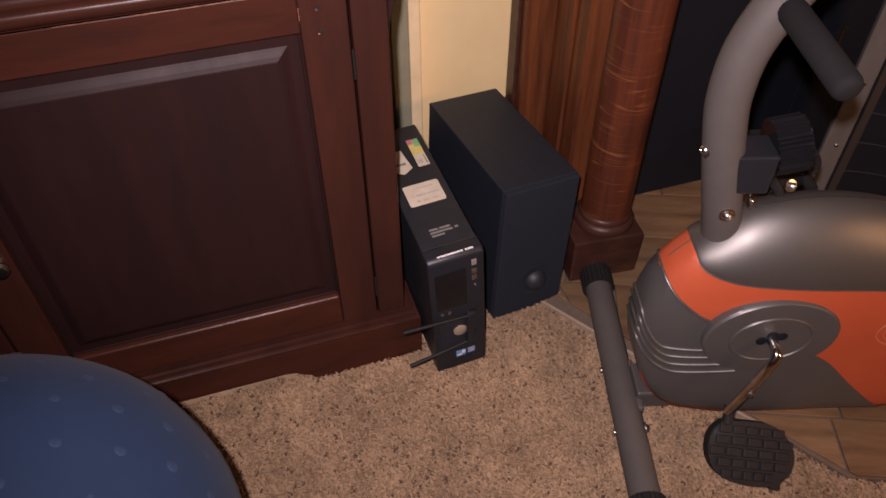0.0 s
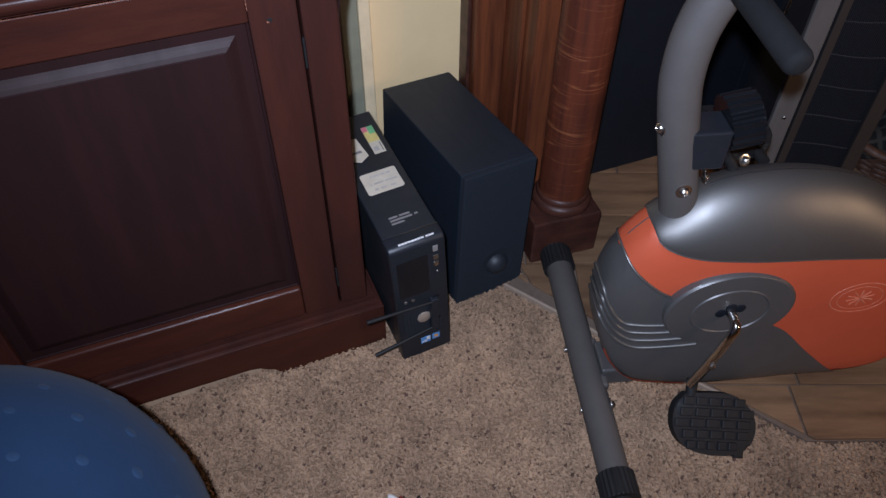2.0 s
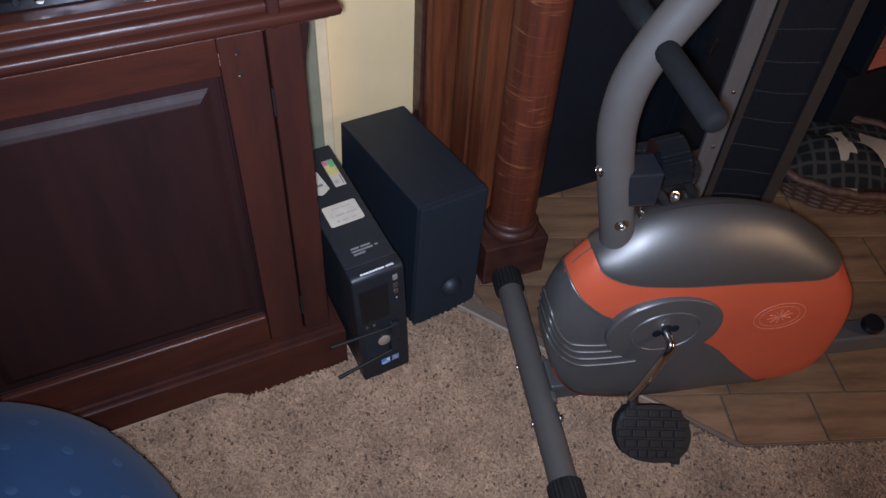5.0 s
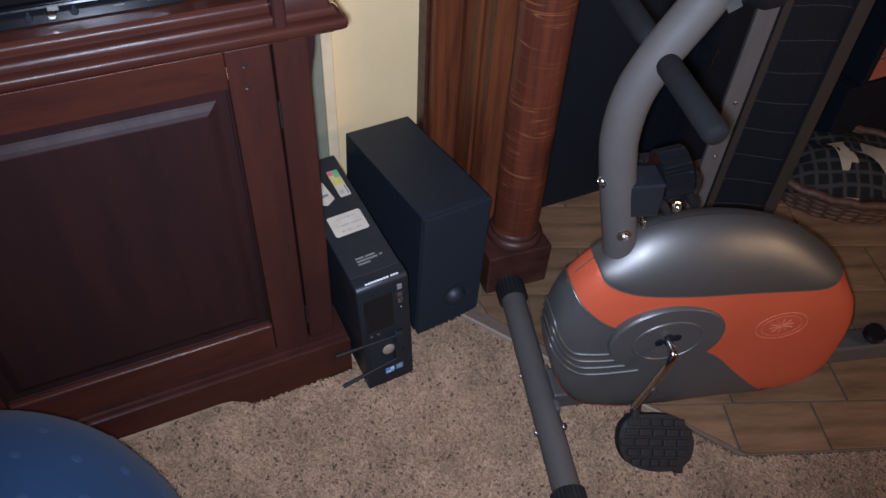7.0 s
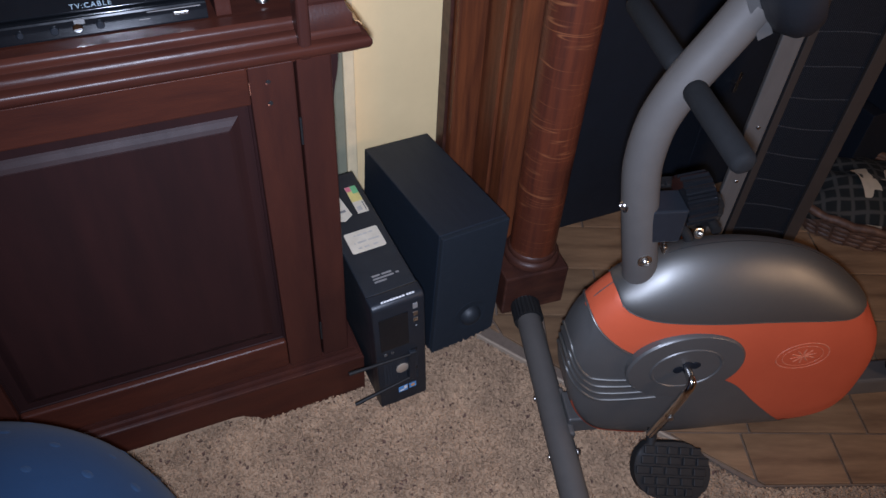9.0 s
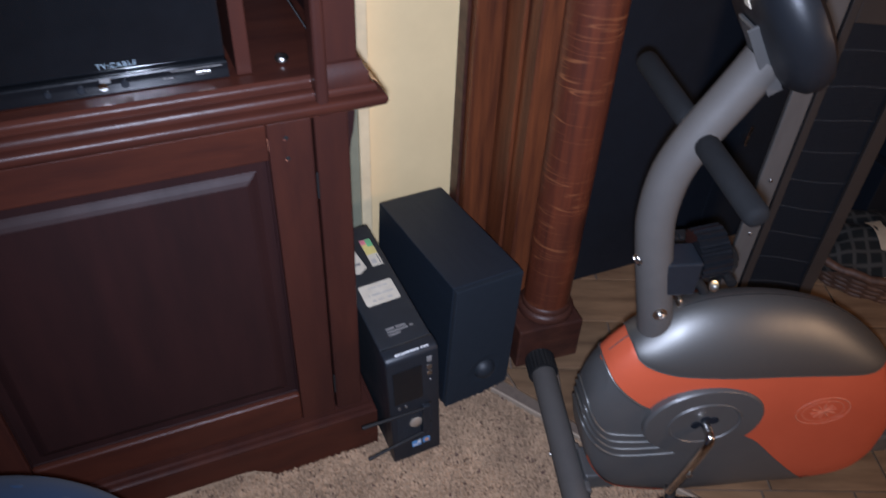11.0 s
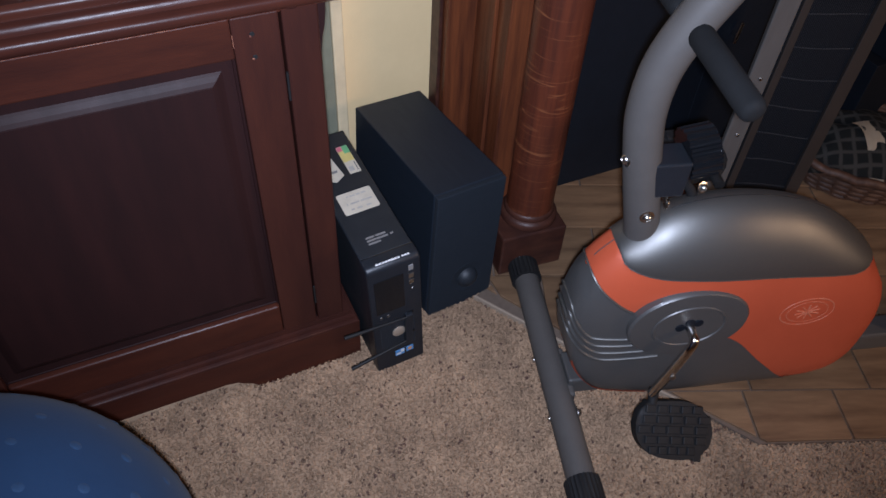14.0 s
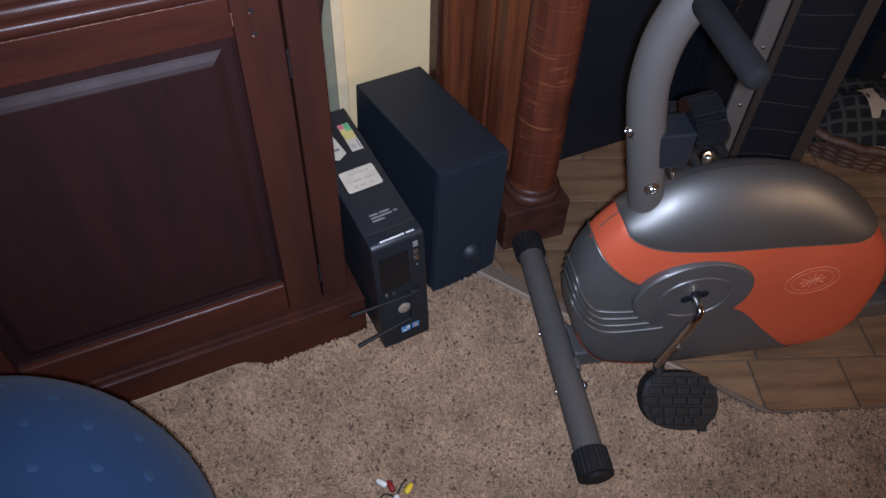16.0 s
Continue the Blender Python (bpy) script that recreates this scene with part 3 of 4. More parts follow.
def receiver():
    r = thing("cable_receiver", pose(-0.39, 0.092, 0.8065), "black cable receiver with a glossy front on the cabinet's shelf floor", "receiver")
    part("case", box(-0.205, 0.205, 0.006, 0.26, 0.004, 0.139, 0.003), BLACK_PLASTIC, r)
    part("front_glass", box(-0.207, 0.207, -0.002, 0.0058, 0.0225, 0.14, 0.002), BLACK_GLOSS, r)
    low = bmesh.new()
    prism([(-0.207, -0.012), (0.207, -0.012), (0.207, 0.0055), (-0.207, 0.0055)], 0.0, 0.022, 0.003, None, low)
    part("control_strip", low, BLACK_GLOSS, r, "dark glossy control strip with round buttons")
    for x, s in ((0.005, 0.0038), (0.04, 0.0045), (0.064, 0.0055), (0.088, 0.0045)):
        part("button", disc(s, 0, 0.004, 0.001, 20, Matrix.Translation((x, -0.0119, 0.011)) @ pose(0, 0, 0, 90, 0, 0)), CHROME if s > 0.005 else BLACK_PLASTIC, r, smooth=True)
    # small tilted plate added as a reflector for the torch's glare
    part("glare_plate", box(-0.006, 0.006, -0.0012, 0.001, -0.003, 0.003, 0.0005), DARK_SILVER, r, "small grey plate added to catch the torch's glare", at=pose(0.067, -0.0122, 0.0175, -14, 0, 0))
    part("card_slot", box(0.168, 0.186, -0.0135, -0.011, 0.009, 0.0135, 0.0008), STEEL, r)
    for x0, x1, z in ((0.14, 0.2, 0.0168), (0.13, 0.142, 0.009), (-0.2, -0.15, 0.032)):
        part("printed_line", box(x0, x1, -0.0125 if z < 0.03 else -0.0026, -0.0115 if z < 0.03 else -0.0019, z, z + 0.0011, 0), INK, r)
    glow = bpy.data.materials.new("display_glow")
    glow.use_nodes = True
    b = glow.node_tree.nodes["Principled BSDF"]
    b.inputs["Base Color"].default_value = (0.1, 0.12, 0.13, 1)
    b.inputs["Emission Color"].default_value = (0.75, 0.9, 1.0, 1)
    b.inputs["Emission Strength"].default_value = 0.35
    t = bpy.data.curves.new("lettering", "FONT")
    t.body, t.size, t.extrude, t.space_character = "TV:CABLE", 0.0085, 0.0002, 1.25
    tmp = bpy.data.objects.new("tmp", t)
    me = bpy.data.meshes.new_from_object(tmp)
    bpy.data.objects.remove(tmp)
    me.name = "display_text"
    me.materials.clear()
    me.materials.append(glow)
    ob = new("display_text", me)
    ob.parent, ob.matrix_local = r, pose(0.061, -0.0025, 0.028, 90, 0, 0)
    return r


receiver()
knob = part("toggle_knob", lathe([(0.009, 0), (0.009, 0.004), (0.0075, 0.006), (0.0, 0.007)], 20), STEEL, None, smooth=True)
knob.matrix_world = pose(-0.112, 0.105, 0.8062)
tagged(knob, "small round metal knob lying in the cabinet bay", "knob")
cord = part("black_cord", tube(smooth_path([(-0.06, 0.13, 0.81), (-0.085, 0.16, 0.86), (-0.12, 0.2, 0.93), (-0.15, 0.24, 1.0), (-0.158, 0.3, 1.03)], 6), 0.0012, 8), RUBBER, None, smooth=True)
tagged(cord, "thin dark cord hanging inside the cabinet bay", "cable")


# ---- computer, adapter, subwoofer ----
def computer():
    m = pose(0.0, -0.003, 0.004, 1.5, -3.6, 1.5)
    c = thing("computer_tower", m, "slim black desktop computer standing on edge, leaning on the cabinet", "computer")
    w, d, h = 0.0965, 0.345, 0.302
    part("case", box(0.0015, w - 0.0015, 0.03, d, 0.002, h - 0.002, 0.0025), BLACK_STEEL, c)
    bez = bmesh.new()
    prism([(0, 0), (w, 0), (w, 0.0295), (0, 0.0295)], 0, h, 0, None, bez)
    top = [e for e in bez.edges if all(v.co.z > h - 1e-4 and v.co.y < 1e-4 for v in e.verts)]
    bmesh.ops.bevel(bez, geom=top, offset=0.012, segments=6, affect="EDGES", profile=0.5)
    side = [e for e in bez.edges if abs(e.verts[0].co.x - e.verts[1].co.x) < 1e-6 and min(v.co.y for v in e.verts) < 0.02]
    bmesh.ops.bevel(bez, geom=side, offset=0.004, segments=3, affect="EDGES", profile=0.5)
    part("bezel", bez, BLACK_PLASTIC, c, smooth=True)
    part("top_seam", box(0.002, w - 0.002, 0.0272, 0.0292, h - 0.0005, h + 0.0004, 0), BLACK_GLOSS, c)
    part("drive_door", box(0.01, 0.064, -0.0012, 0.001, 0.178, 0.268, 0.0006), BLACK_GLOSS, c)
    grille = bmesh.new()
    for r in range(17):
        for k in range(12):
            box(0.012 + 0.0058 * k, 0.0162 + 0.0058 * k, -0.0008, 0.001, 0.056 + 0.0052 * r, 0.0592 + 0.0052 * r, 0, 1, grille)
    part("vent_grille", grille, BLACK_STEEL, c)
    # product mark as plain bars on the rounded top edge
    brow = pose(0, 0.012, h - 0.012, -74, 0, 0)
    for k in range(8):
        part("mark_bar", box(0.02 + 0.0055 * k, 0.0246 + 0.0055 * k, -0.0126, -0.0119, -0.0015, 0.0015, 0), PALE_INK, c, at=brow)
    for k in range(3):
        part("mark_bar", box(0.0665 + 0.005 * k, 0.0707 + 0.005 * k, -0.0126, -0.0119, -0.0015, 0.0015, 0), PALE_INK, c, at=brow)
    for k, z in enumerate((0.27, 0.25, 0.234)):
        part("button", box(0.0735, 0.0825, -0.0016, 0.001, z, z + (0.013 if k == 0 else 0.0105), 0.0008), INK if k == 0 else STEEL, c)
    part("power_light", disc(0.001, 0, 0.001, 0.0002, 10, Matrix.Translation((0.079, 0.0, 0.22)) @ pose(0, 0, 0, 90, 0, 0)), PALE_INK, c)
    part("power_button", lathe([(0.0128, 0), (0.0124, 0.003), (0.01, 0.0042), (0, 0.0045)], 30, None, Matrix.Translation((0.048, 0.0005, 0.109)) @ pose(0, 0, 0, 90, 0, 0)),
         GOLD_BUTTON, c, "round champagne power button", smooth=True)
    for x in (0.018, 0.031):
        part("audio_jack", lathe([(0.0034, 0), (0.0034, 0.0014), (0.0016, 0.0014), (0.0014, 0.0002)], 16, None, Matrix.Translation((x, 0.0003, 0.165)) @ pose(0, 0, 0, 90, 0, 0)), STEEL, c)
    for z in (0.15, 0.09):
        part("usb_port", box(0.066, 0.079, -0.0014, 0.001, z, z + 0.006, 0.0004), BLACK_GLOSS, c)
    part("blue_sticker", box(0.038, 0.0565, -0.0006, 0.0005, 0.03, 0.047, 0.0), BLUE_PRINT, c, "small blue and white badge sticker")
    part("sticker_patch", box(0.049, 0.0555, -0.0009, -0.00065, 0.037, 0.0462, 0.0), PALE_INK, c)
    part("sticker_patch", box(0.04, 0.049, -0.0009, -0.00065, 0.033, 0.037, 0.0), PALE_INK, c)
    part("system_sticker", box(0.06, 0.0745, -0.0006, 0.0005, 0.032, 0.047, 0.0), BLUE_PRINT, c, "dark blue badge sticker with an orange spot")
    part("sticker_patch", disc(0.0042, 0, 0.0004, 0.0001, 14, Matrix.Translation((0.0675, -0.0005, 0.0395)) @ pose(0, 0, 0, 90, 0, 0)), ORANGE_PRINT, c)
    # stickers on the upper face
    z = h - 0.0021
    lab = part("asset_sticker", prism([(0.018, 0.135), (0.021, 0.132), (0.079, 0.132), (0.082, 0.135), (0.082, 0.182), (0.079, 0.185), (0.021, 0.185), (0.018, 0.182)], z, z + 0.0006), PAPER, c,
               "white paper label with faint grey lines")
    for y, runs in ((0.172, ((0.034, 0.038), (0.04, 0.05), (0.052, 0.06), (0.062, 0.07))), (0.154, ((0.029, 0.031), (0.035, 0.052), (0.055, 0.076))), (0.14, ((0.032, 0.038), (0.043, 0.052), (0.06, 0.069)))):
        for x0, x1 in runs:
            part("printed_line", box(x0, x1, y, y + 0.004, z + 0.0006, z + 0.0008, 0), FAINT_INK, lab)
    lic = part("licence_sticker", box(0.063, 0.0845, 0.226, 0.303, z, z + 0.0005, 0), PAPER, c, "narrow licence label with pink, yellow and green bands")
    part("band", box(0.0632, 0.0843, 0.259, 0.289, z + 0.0005, z + 0.0007, 0), YELLOW, lic)
    part("band", box(0.0632, 0.0727, 0.2895, 0.3025, z + 0.0005, z + 0.0007, 0), PINK, lic)
    part("band", box(0.0732, 0.0843, 0.281, 0.3025, z + 0.0007, z + 0.0009, 0), GREEN, lic)
    part("printed_line", box(0.066, 0.075, 0.233, 0.245, z + 0.0005, z + 0.0007, 0), FAINT_INK, lic)
    part("printed_line", box(0.08, 0.082, 0.231, 0.255, z + 0.0005, z + 0.0007, 0), INK, lic)
    tag = part("service_sticker", prism([(0.01, 0.231), (0.034, 0.216), (0.052, 0.228), (0.046, 0.28), (0.01, 0.284)], z, z + 0.0005), PAPER, c, "torn white service label")
    part("printed_line", box(0.024, 0.044, 0.24, 0.246, z + 0.0005, z + 0.0007, 0), INK, tag)
    for x0, x1, y in ((0.028, 0.043, 0.068), (0.046, 0.064, 0.068), (0.028, 0.066, 0.061), (0.028, 0.05, 0.054), (0.07, 0.076, 0.062)):
        part("printed_line", box(x0, x1, y, y + 0.004, z + 0.0001, z + 0.0004, 0), INK, c)
    for x, y in ((0.016, 0.03), (0.078, 0.03), (0.016, 0.31), (0.078, 0.31)):
        part("foot", box(x - 0.008, x + 0.008, y - 0.008, y + 0.008, -0.005, 0.0022, 0.001), RUBBER, c)


computer()
ad = thing("antenna_adapter", pose(0.0, 0.0, 0.0), "black network adapter with two thin stick antennas in the computer's front", "adapter")
part("plug", box(0.052, 0.066, -0.014, 0.004, 0.082, 0.162, 0.002), BLACK_PLASTIC, ad)
for a, b in (((0.064, -0.012, 0.157), (-0.064, -0.014, 0.158)), ((0.058, -0.012, 0.088), (-0.056, -0.018, 0.066))):
    pts = [Vector(a).lerp(Vector(b), k / 8) for k in range(9)]
    part("antenna", tube(pts, 0.003, 12, None, [0.0022 + 0.0016 * k / 8 for k in range(9)]), RUBBER, ad, smooth=True)


def subwoofer():
    s = thing("subwoofer", pose(0.1425, 0.083, 0.0, -1.5, 2.6, 6.7), "black wood-vinyl subwoofer box with a cloth front standing on the carpet", "speaker")
    w, d, h = 0.15, 0.32, 0.315
    part("cabinet", box(0, w, 0.012, d, 0.0, h, 0.0025), BLACK_VINYL, s)
    part("baffle", box(0.001, w - 0.001, 0.0, 0.0118, 0.001, h - 0.001, 0.0025), BLACK_CLOTH, s)
    # a recessed port ring with a shiny domed cap
    part("port_ring", lathe([(0.04, 0), (0.04, 0.0012), (0.037, 0.0016), (0.034, 0.0004)], 44, None, Matrix.Translation((0.086, 0.0002, 0.08)) @ pose(0, 0, 0, 90, 0, 0)), BLACK_CLOTH, s, smooth=True)
    part("dust_cap", lathe([(0.024, 0.0), (0.0225, 0.005), (0.019, 0.0105), (0.013, 0.015), (0.0065, 0.0175), (0, 0.0182)], 40, None, Matrix.Translation((0.086, 0.0005, 0.08)) @ pose(0, 0, 0, 90, 0, 0)), CAP_PLASTIC, s, "satin black domed cap", smooth=True)


subwoofer()


# ---- fireplace ----
def mantel():
    m = thing("fireplace_mantel", pose(0.322, 0.119, 0.0135, 0, 0, -5), "dark stained oak fireplace mantel leg with a round column", "mantel")
    part("plinth_block", box(0, 0.145, 0.0, 0.14, 0, 0.107, 0.004), OAK_DARK, m)
    cx, cy = 0.082, 0.062
    at = pose(cx, cy, 0)
    part("column_base", lathe([(0.058, 0.1072), (0.06, 0.111), (0.06, 0.119), (0.057, 0.1245), (0.052, 0.127), (0.053, 0.131), (0.051, 0.137), (0.048, 0.14)], 48), OAK_DARK, m, smooth=True, at=at)
    part("column", lathe([(0.0485, 0.1395), (0.049, 0.4), (0.0505, 0.8), (0.05, 1.3)], 64), OAK_RAY, m, smooth=True, at=at)
    part("post", box(0.012, 0.14, 0.112, 0.26, 0.1075, 1.4, 0.003), OAK, m)
    part("post_base", box(0.006, 0.144, 0.1402, 0.264, 0, 0.107, 0.003), OAK_DARK, m)
    part("side_moulding", box(0.004, 0.0118, 0.16, 0.225, 0.0, 1.4, 0.002, 2), OAK, m)
    part("back_board", box(-0.042, 0.14, 0.2645, 0.338, 0.0, 1.4, 0.004), OAK, m)
    part("back_bead", box(-0.05, -0.0422, 0.29, 0.337, 0.0, 1.4, 0.002), OAK_DARK, m)


mantel()


def fireplace():
    f = thing("fireplace", pose(0.0, 0.0, 0.0), "black fireplace opening under a red brick face", "fireplace")
    for name, b, mt in (("mortar_bed", (0.47, 1.9, 0.335, 0.46, 0.772, 1.5), MORTAR), ("firebox_back", (0.47, 1.9, 0.43, 0.46, 0.0135, 0.7718), SOOT),
                        ("firebox_side", (0.47, 0.5, 0.335, 0.4295, 0.0135, 0.7718), SOOT), ("firebox_side", (1.7, 1.9, 0.335, 0.4295, 0.0135, 0.7718), SOOT)):
        part(name, box(*b, 0.001), mt, f)
    part("black_facing", box(0.5, 0.94, 0.318, 0.3345, 0.0135, 0.768, 0.002), SOOT, f, "dull black metal facing panel")
    part("black_facing", box(0.945, 1.7, 0.322, 0.3345, 0.0135, 0.768, 0.002), SOOT, f)
    part("door_handle", tube([(0.99, 0.306, 0.325), (0.995, 0.306, 0.375)], 0.005, 12), CHROME, f, "small bright metal door handle", smooth=True)
    part("handle_stem", box(0.986, 0.994, 0.305, 0.3225, 0.34, 0.348, 0.001), CHROME, f)
    part("mortar_leg", box(1.42, 1.9, 0.2, 0.3345, 0.25, 0.7715, 0.001), MORTAR, f)
    part("black_facing", box(1.36, 1.9, 0.185, 0.32, 0.0135, 0.2495, 0.002), SOOT, f)
    part("black_facing", box(1.398, 1.4195, 0.186, 0.3345, 0.25, 0.7715, 0.002), SOOT, f)
    me = None
    places = [(1.424 + 0.205 * k - 0.1 * (r % 2) * (k > 0), 0.202, 0.254 + 0.068 * r) for r in range(7) for k in range(2 + r % 2)]
    for r in range(6):
        for k in range(7):
            x = 0.478 + 0.205 * k + (0.0 if r % 2 else 0.012) - (0.1 if r % 2 else 0)
            if 0.46 < x < 1.6:
                places.append((x, 0.337, 0.776 + 0.068 * r))
    for x, y, z in places:
        if me is None:
            ob = part("brick", box(0, 0.195, -0.012, 0.02, 0, 0.058, 0.003, 1), BRICK, f)
            me = ob.data
        else:
            ob = new("brick", me)
            ob.parent = f
        ob.matrix_local = pose(x, y, z)


fireplace()


def screen():
    s = thing("fireplace_screen", pose(0.905, 0.14, 0.0135, 0, 0, -29), "folding fireplace screen of dark mesh in metal frames", "screen")
    h = 0.768
    part("frame_bar", box(-0.024, 0.0175, -0.008, 0.008, 0, h, 0.003), DOOR_GREY, s, "brushed grey metal upright")
    part("frame_bar", box(0.0215, 0.038, -0.01, 0.006, 0, h, 0.002), DOOR_BROWN, s)
    part("frame_bar", box(0.1585, 0.187, -0.01, 0.006, 0, h, 0.002), DOOR_BROWN, s)
    part("hinge_strip", box(0.0178, 0.0212, -0.004, 0.004, 0.004, h - 0.004, 0), MESH_DARK, s)
    for z0, z1 in ((0.0, 0.02), (0.698, h)):
        part("frame_rail", box(0.0384, 0.1581, -0.008, 0.005, z0, z1, 0.002), DOOR_BROWN, s)
    mesh = part("mesh_panel", box(0.0384, 0.1581, -0.001, 0.001, 0.0202, 0.6978, 0), MESH_DARK, s)
    for k in range(9):
        bm = bmesh.new()
        for j in range(20):
            x = 0.0395 + 0.0059 * j
            sag = 0.004 * math.sin(0.8 * k + 0.16 * j)
            box(x, x + 0.0036, -0.0026, -0.0014, 0.058 + 0.073 * k + sag, 0.0598 + 0.073 * k + sag, 0, 1, bm)
        part("stitch_row", bm, MESH_THREAD, mesh)
    bm = bmesh.new()
    for j in range(34):
        x = 0.0395 + 0.0035 * j
        box(x, x + 0.0011, -0.002, -0.0011, 0.021, 0.697, 0, 1, bm)
    part("wire_mesh", bm, MESH_WIRE, mesh)
    for z in (0.2, 0.345):
        part("rivet", disc(0.004, 0, 0.003, 0.001, 14, Matrix.Translation((0.0, -0.008, z)) @ pose(0, 0, 0, 90, 0, 0)), STEEL, s, smooth=True)
    return s


screen()


def basket():
    b = thing("wicker_basket", pose(1.335, 0.085, 0.0135, 0, 0, -30), "oval dark brown wicker basket on the hearth", "basket")
    n = 64
    for k in range(9):
        z = 0.006 + 0.0092 * k
        rr = 0.13 + 0.03 * k / 8
        pts = [(rr * 1.35 * math.cos(a), rr * math.sin(a), z + 0.0035 * math.sin(16 * a + k * math.pi)) for a in (2 * math.pi * i / n for i in range(n + 1))]
        part("weave", tube(pts, 0.0062, 8, None, None, False), WICKER, b, smooth=True)
    for i in range(32):
        a = 2 * math.pi * i / 32
        part("stake", tube([(0.13 * 1.35 * math.cos(a), 0.13 * math.sin(a), 0.0), (0.162 * 1.35 * math.cos(a), 0.162 * math.sin(a), 0.082)], 0.004, 6), WICKER, b)
    rim = [(0.166 * 1.35 * math.cos(a), 0.166 * math.sin(a), 0.087 + 0.003 * math.sin(20 * a)) for a in (2 * math.pi * i / n for i in range(n + 1))]
    part("rim", tube(rim, 0.011, 10, None, None, False), WICKER, b, smooth=True)
    part("bottom", disc(0.128, 0.001, 0.008, 0.001, 32, Matrix.Diagonal((1.35, 1, 1, 1))), WICKER, b)
    cloth = bmesh.new()
    g = 30
    rows = []
    for i in range(g):
        row = []
        for j in range(g):
            x, y = (i / (g - 1) - 0.5) * 2, (j / (g - 1) - 0.5) * 2
            r = min(1, math.hypot(x, y))
            zz = 0.088 + 0.05 * (1 - r * r) + 0.018 * noise.noise((x * 2.5, y * 2.5, 1)) - 0.03 * max(0, r - 0.85)
            row.append(cloth.verts.new((x * 0.19, y * 0.135, zz)))
        rows.append(row)
    for i in range(g - 1):
        for j in range(g - 1):
            cloth.faces.new((rows[i][j], rows[i + 1][j], rows[i + 1][j + 1], rows[i][j + 1]))
    bmesh.ops.solidify(cloth, geom=cloth.faces[:], thickness=0.004)
    p = part("plaid_cloth", cloth, PLAID, None, smooth=True)
    p.matrix_world = pose(1.335, 0.085, 0.0135, 0, 0, -30)
    tagged(p, "rumpled dark and white plaid cloth in the wicker basket", "cloth")
    for k, (x, y, a, w, l) in enumerate(((1.28, 0.055, -12, 0.045, 0.13), (1.36, 0.02, 14, 0.06, 0.16))):
        sh = bmesh.new()
        rows = []
        for i in range(9):
            s = i / 8 - 0.5
            drop = -0.22 * max(0, -s - 0.05) ** 1.4 + 0.01 * math.sin(5 * s + k)
            rows.append([sh.verts.new((t * w, s * l, drop + 0.004 * math.sin(9 * t + i))) for t in (-0.5, -0.2, 0.15, 0.5)])
        for r0, r1 in zip(rows, rows[1:]):
            for i in range(3):
                sh.faces.new((r0[i], r0[i + 1], r1[i + 1], r1[i]))
        bmesh.ops.solidify(sh, geom=sh.faces[:], thickness=0.0012)
        ob = part("paper_sheet", sh, PAPER, None, smooth=True)
        ob.matrix_world = pose(x, y, 0.146, 0, 0, a)
        tagged(ob, "creased white paper lying over the basket's cloth", "paper", "papers in the basket")


basket()


# ---- exercise bike: u along it, v towards its near side, z up ----
def curve(knots, u):
    """Smooth interpolation through (u, value) knots."""
    if u <= knots[0][0]:
        return knots[0][1]
    for i, ((a, x), (b, y)) in enumerate(zip(knots, knots[1:])):
        if u <= b:
            h = b - a
            slope = lambda j: (knots[min(j + 1, len(knots) - 1)][1] - knots[max(j - 1, 0)][1]) / (knots[min(j + 1, len(knots) - 1)][0] - knots[max(j - 1, 0)][0])
            t = (u - a) / h
            return (2 * t**3 - 3 * t**2 + 1) * x + (t**3 - 2 * t**2 + t) * h * slope(i) + (-2 * t**3 + 3 * t**2) * y + (t**3 - t**2) * h * slope(i + 1)
    return knots[-1][1]


TOP = [(0, 0.272), (0.004, 0.310), (0.015, 0.348), (0.035, 0.384), (0.07, 0.422), (0.13, 0.464), (0.2, 0.481), (0.28, 0.478), (0.36, 0.456), (0.43, 0.415), (0.49, 0.364), (0.53, 0.317), (0.556, 0.271), (0.572, 0.228), (0.578, 0.192)]
BOTTOM = [(0, 0.248), (0.004, 0.211), (0.015, 0.165), (0.035, 0.117), (0.07, 0.076), (0.11, 0.064), (0.2, 0.056), (0.35, 0.056), (0.44, 0.058), (0.49, 0.066), (0.526, 0.085), (0.555, 0.120), (0.572, 0.155), (0.578, 0.185)]
WIDE = [(0, 0.022), (0.005, 0.033), (0.018, 0.046), (0.05, 0.059), (0.1, 0.068), (0.2, 0.077), (0.35, 0.074), (0.45, 0.074), (0.515, 0.069), (0.55, 0.055), (0.57, 0.028), (0.578, 0.010)]
SEAM_LOW = [(0.0, 0.385), (0.016, 0.378), (0.021, 0.364), (0.034, 0.345), (0.056, 0.326), (0.082, 0.309), (0.15, 0.28), (0.22, 0.253), (0.284, 0.220), (0.347, 0.154), (0.39, 0.111), (0.431, 0.072), (0.45, 0.052), (0.47, 0.04)]
SEAM_TOP = [(0.05, 0.43), (0.055, 0.412), (0.063, 0.394), (0.09, 0.383), (0.124, 0.378), (0.177, 0.377), (0.274, 0.372), (0.344, 0.365), (0.414, 0.356), (0.451, 0.351), (0.47, 0.352), (0.49, 0.357), (0.505, 0.362)]


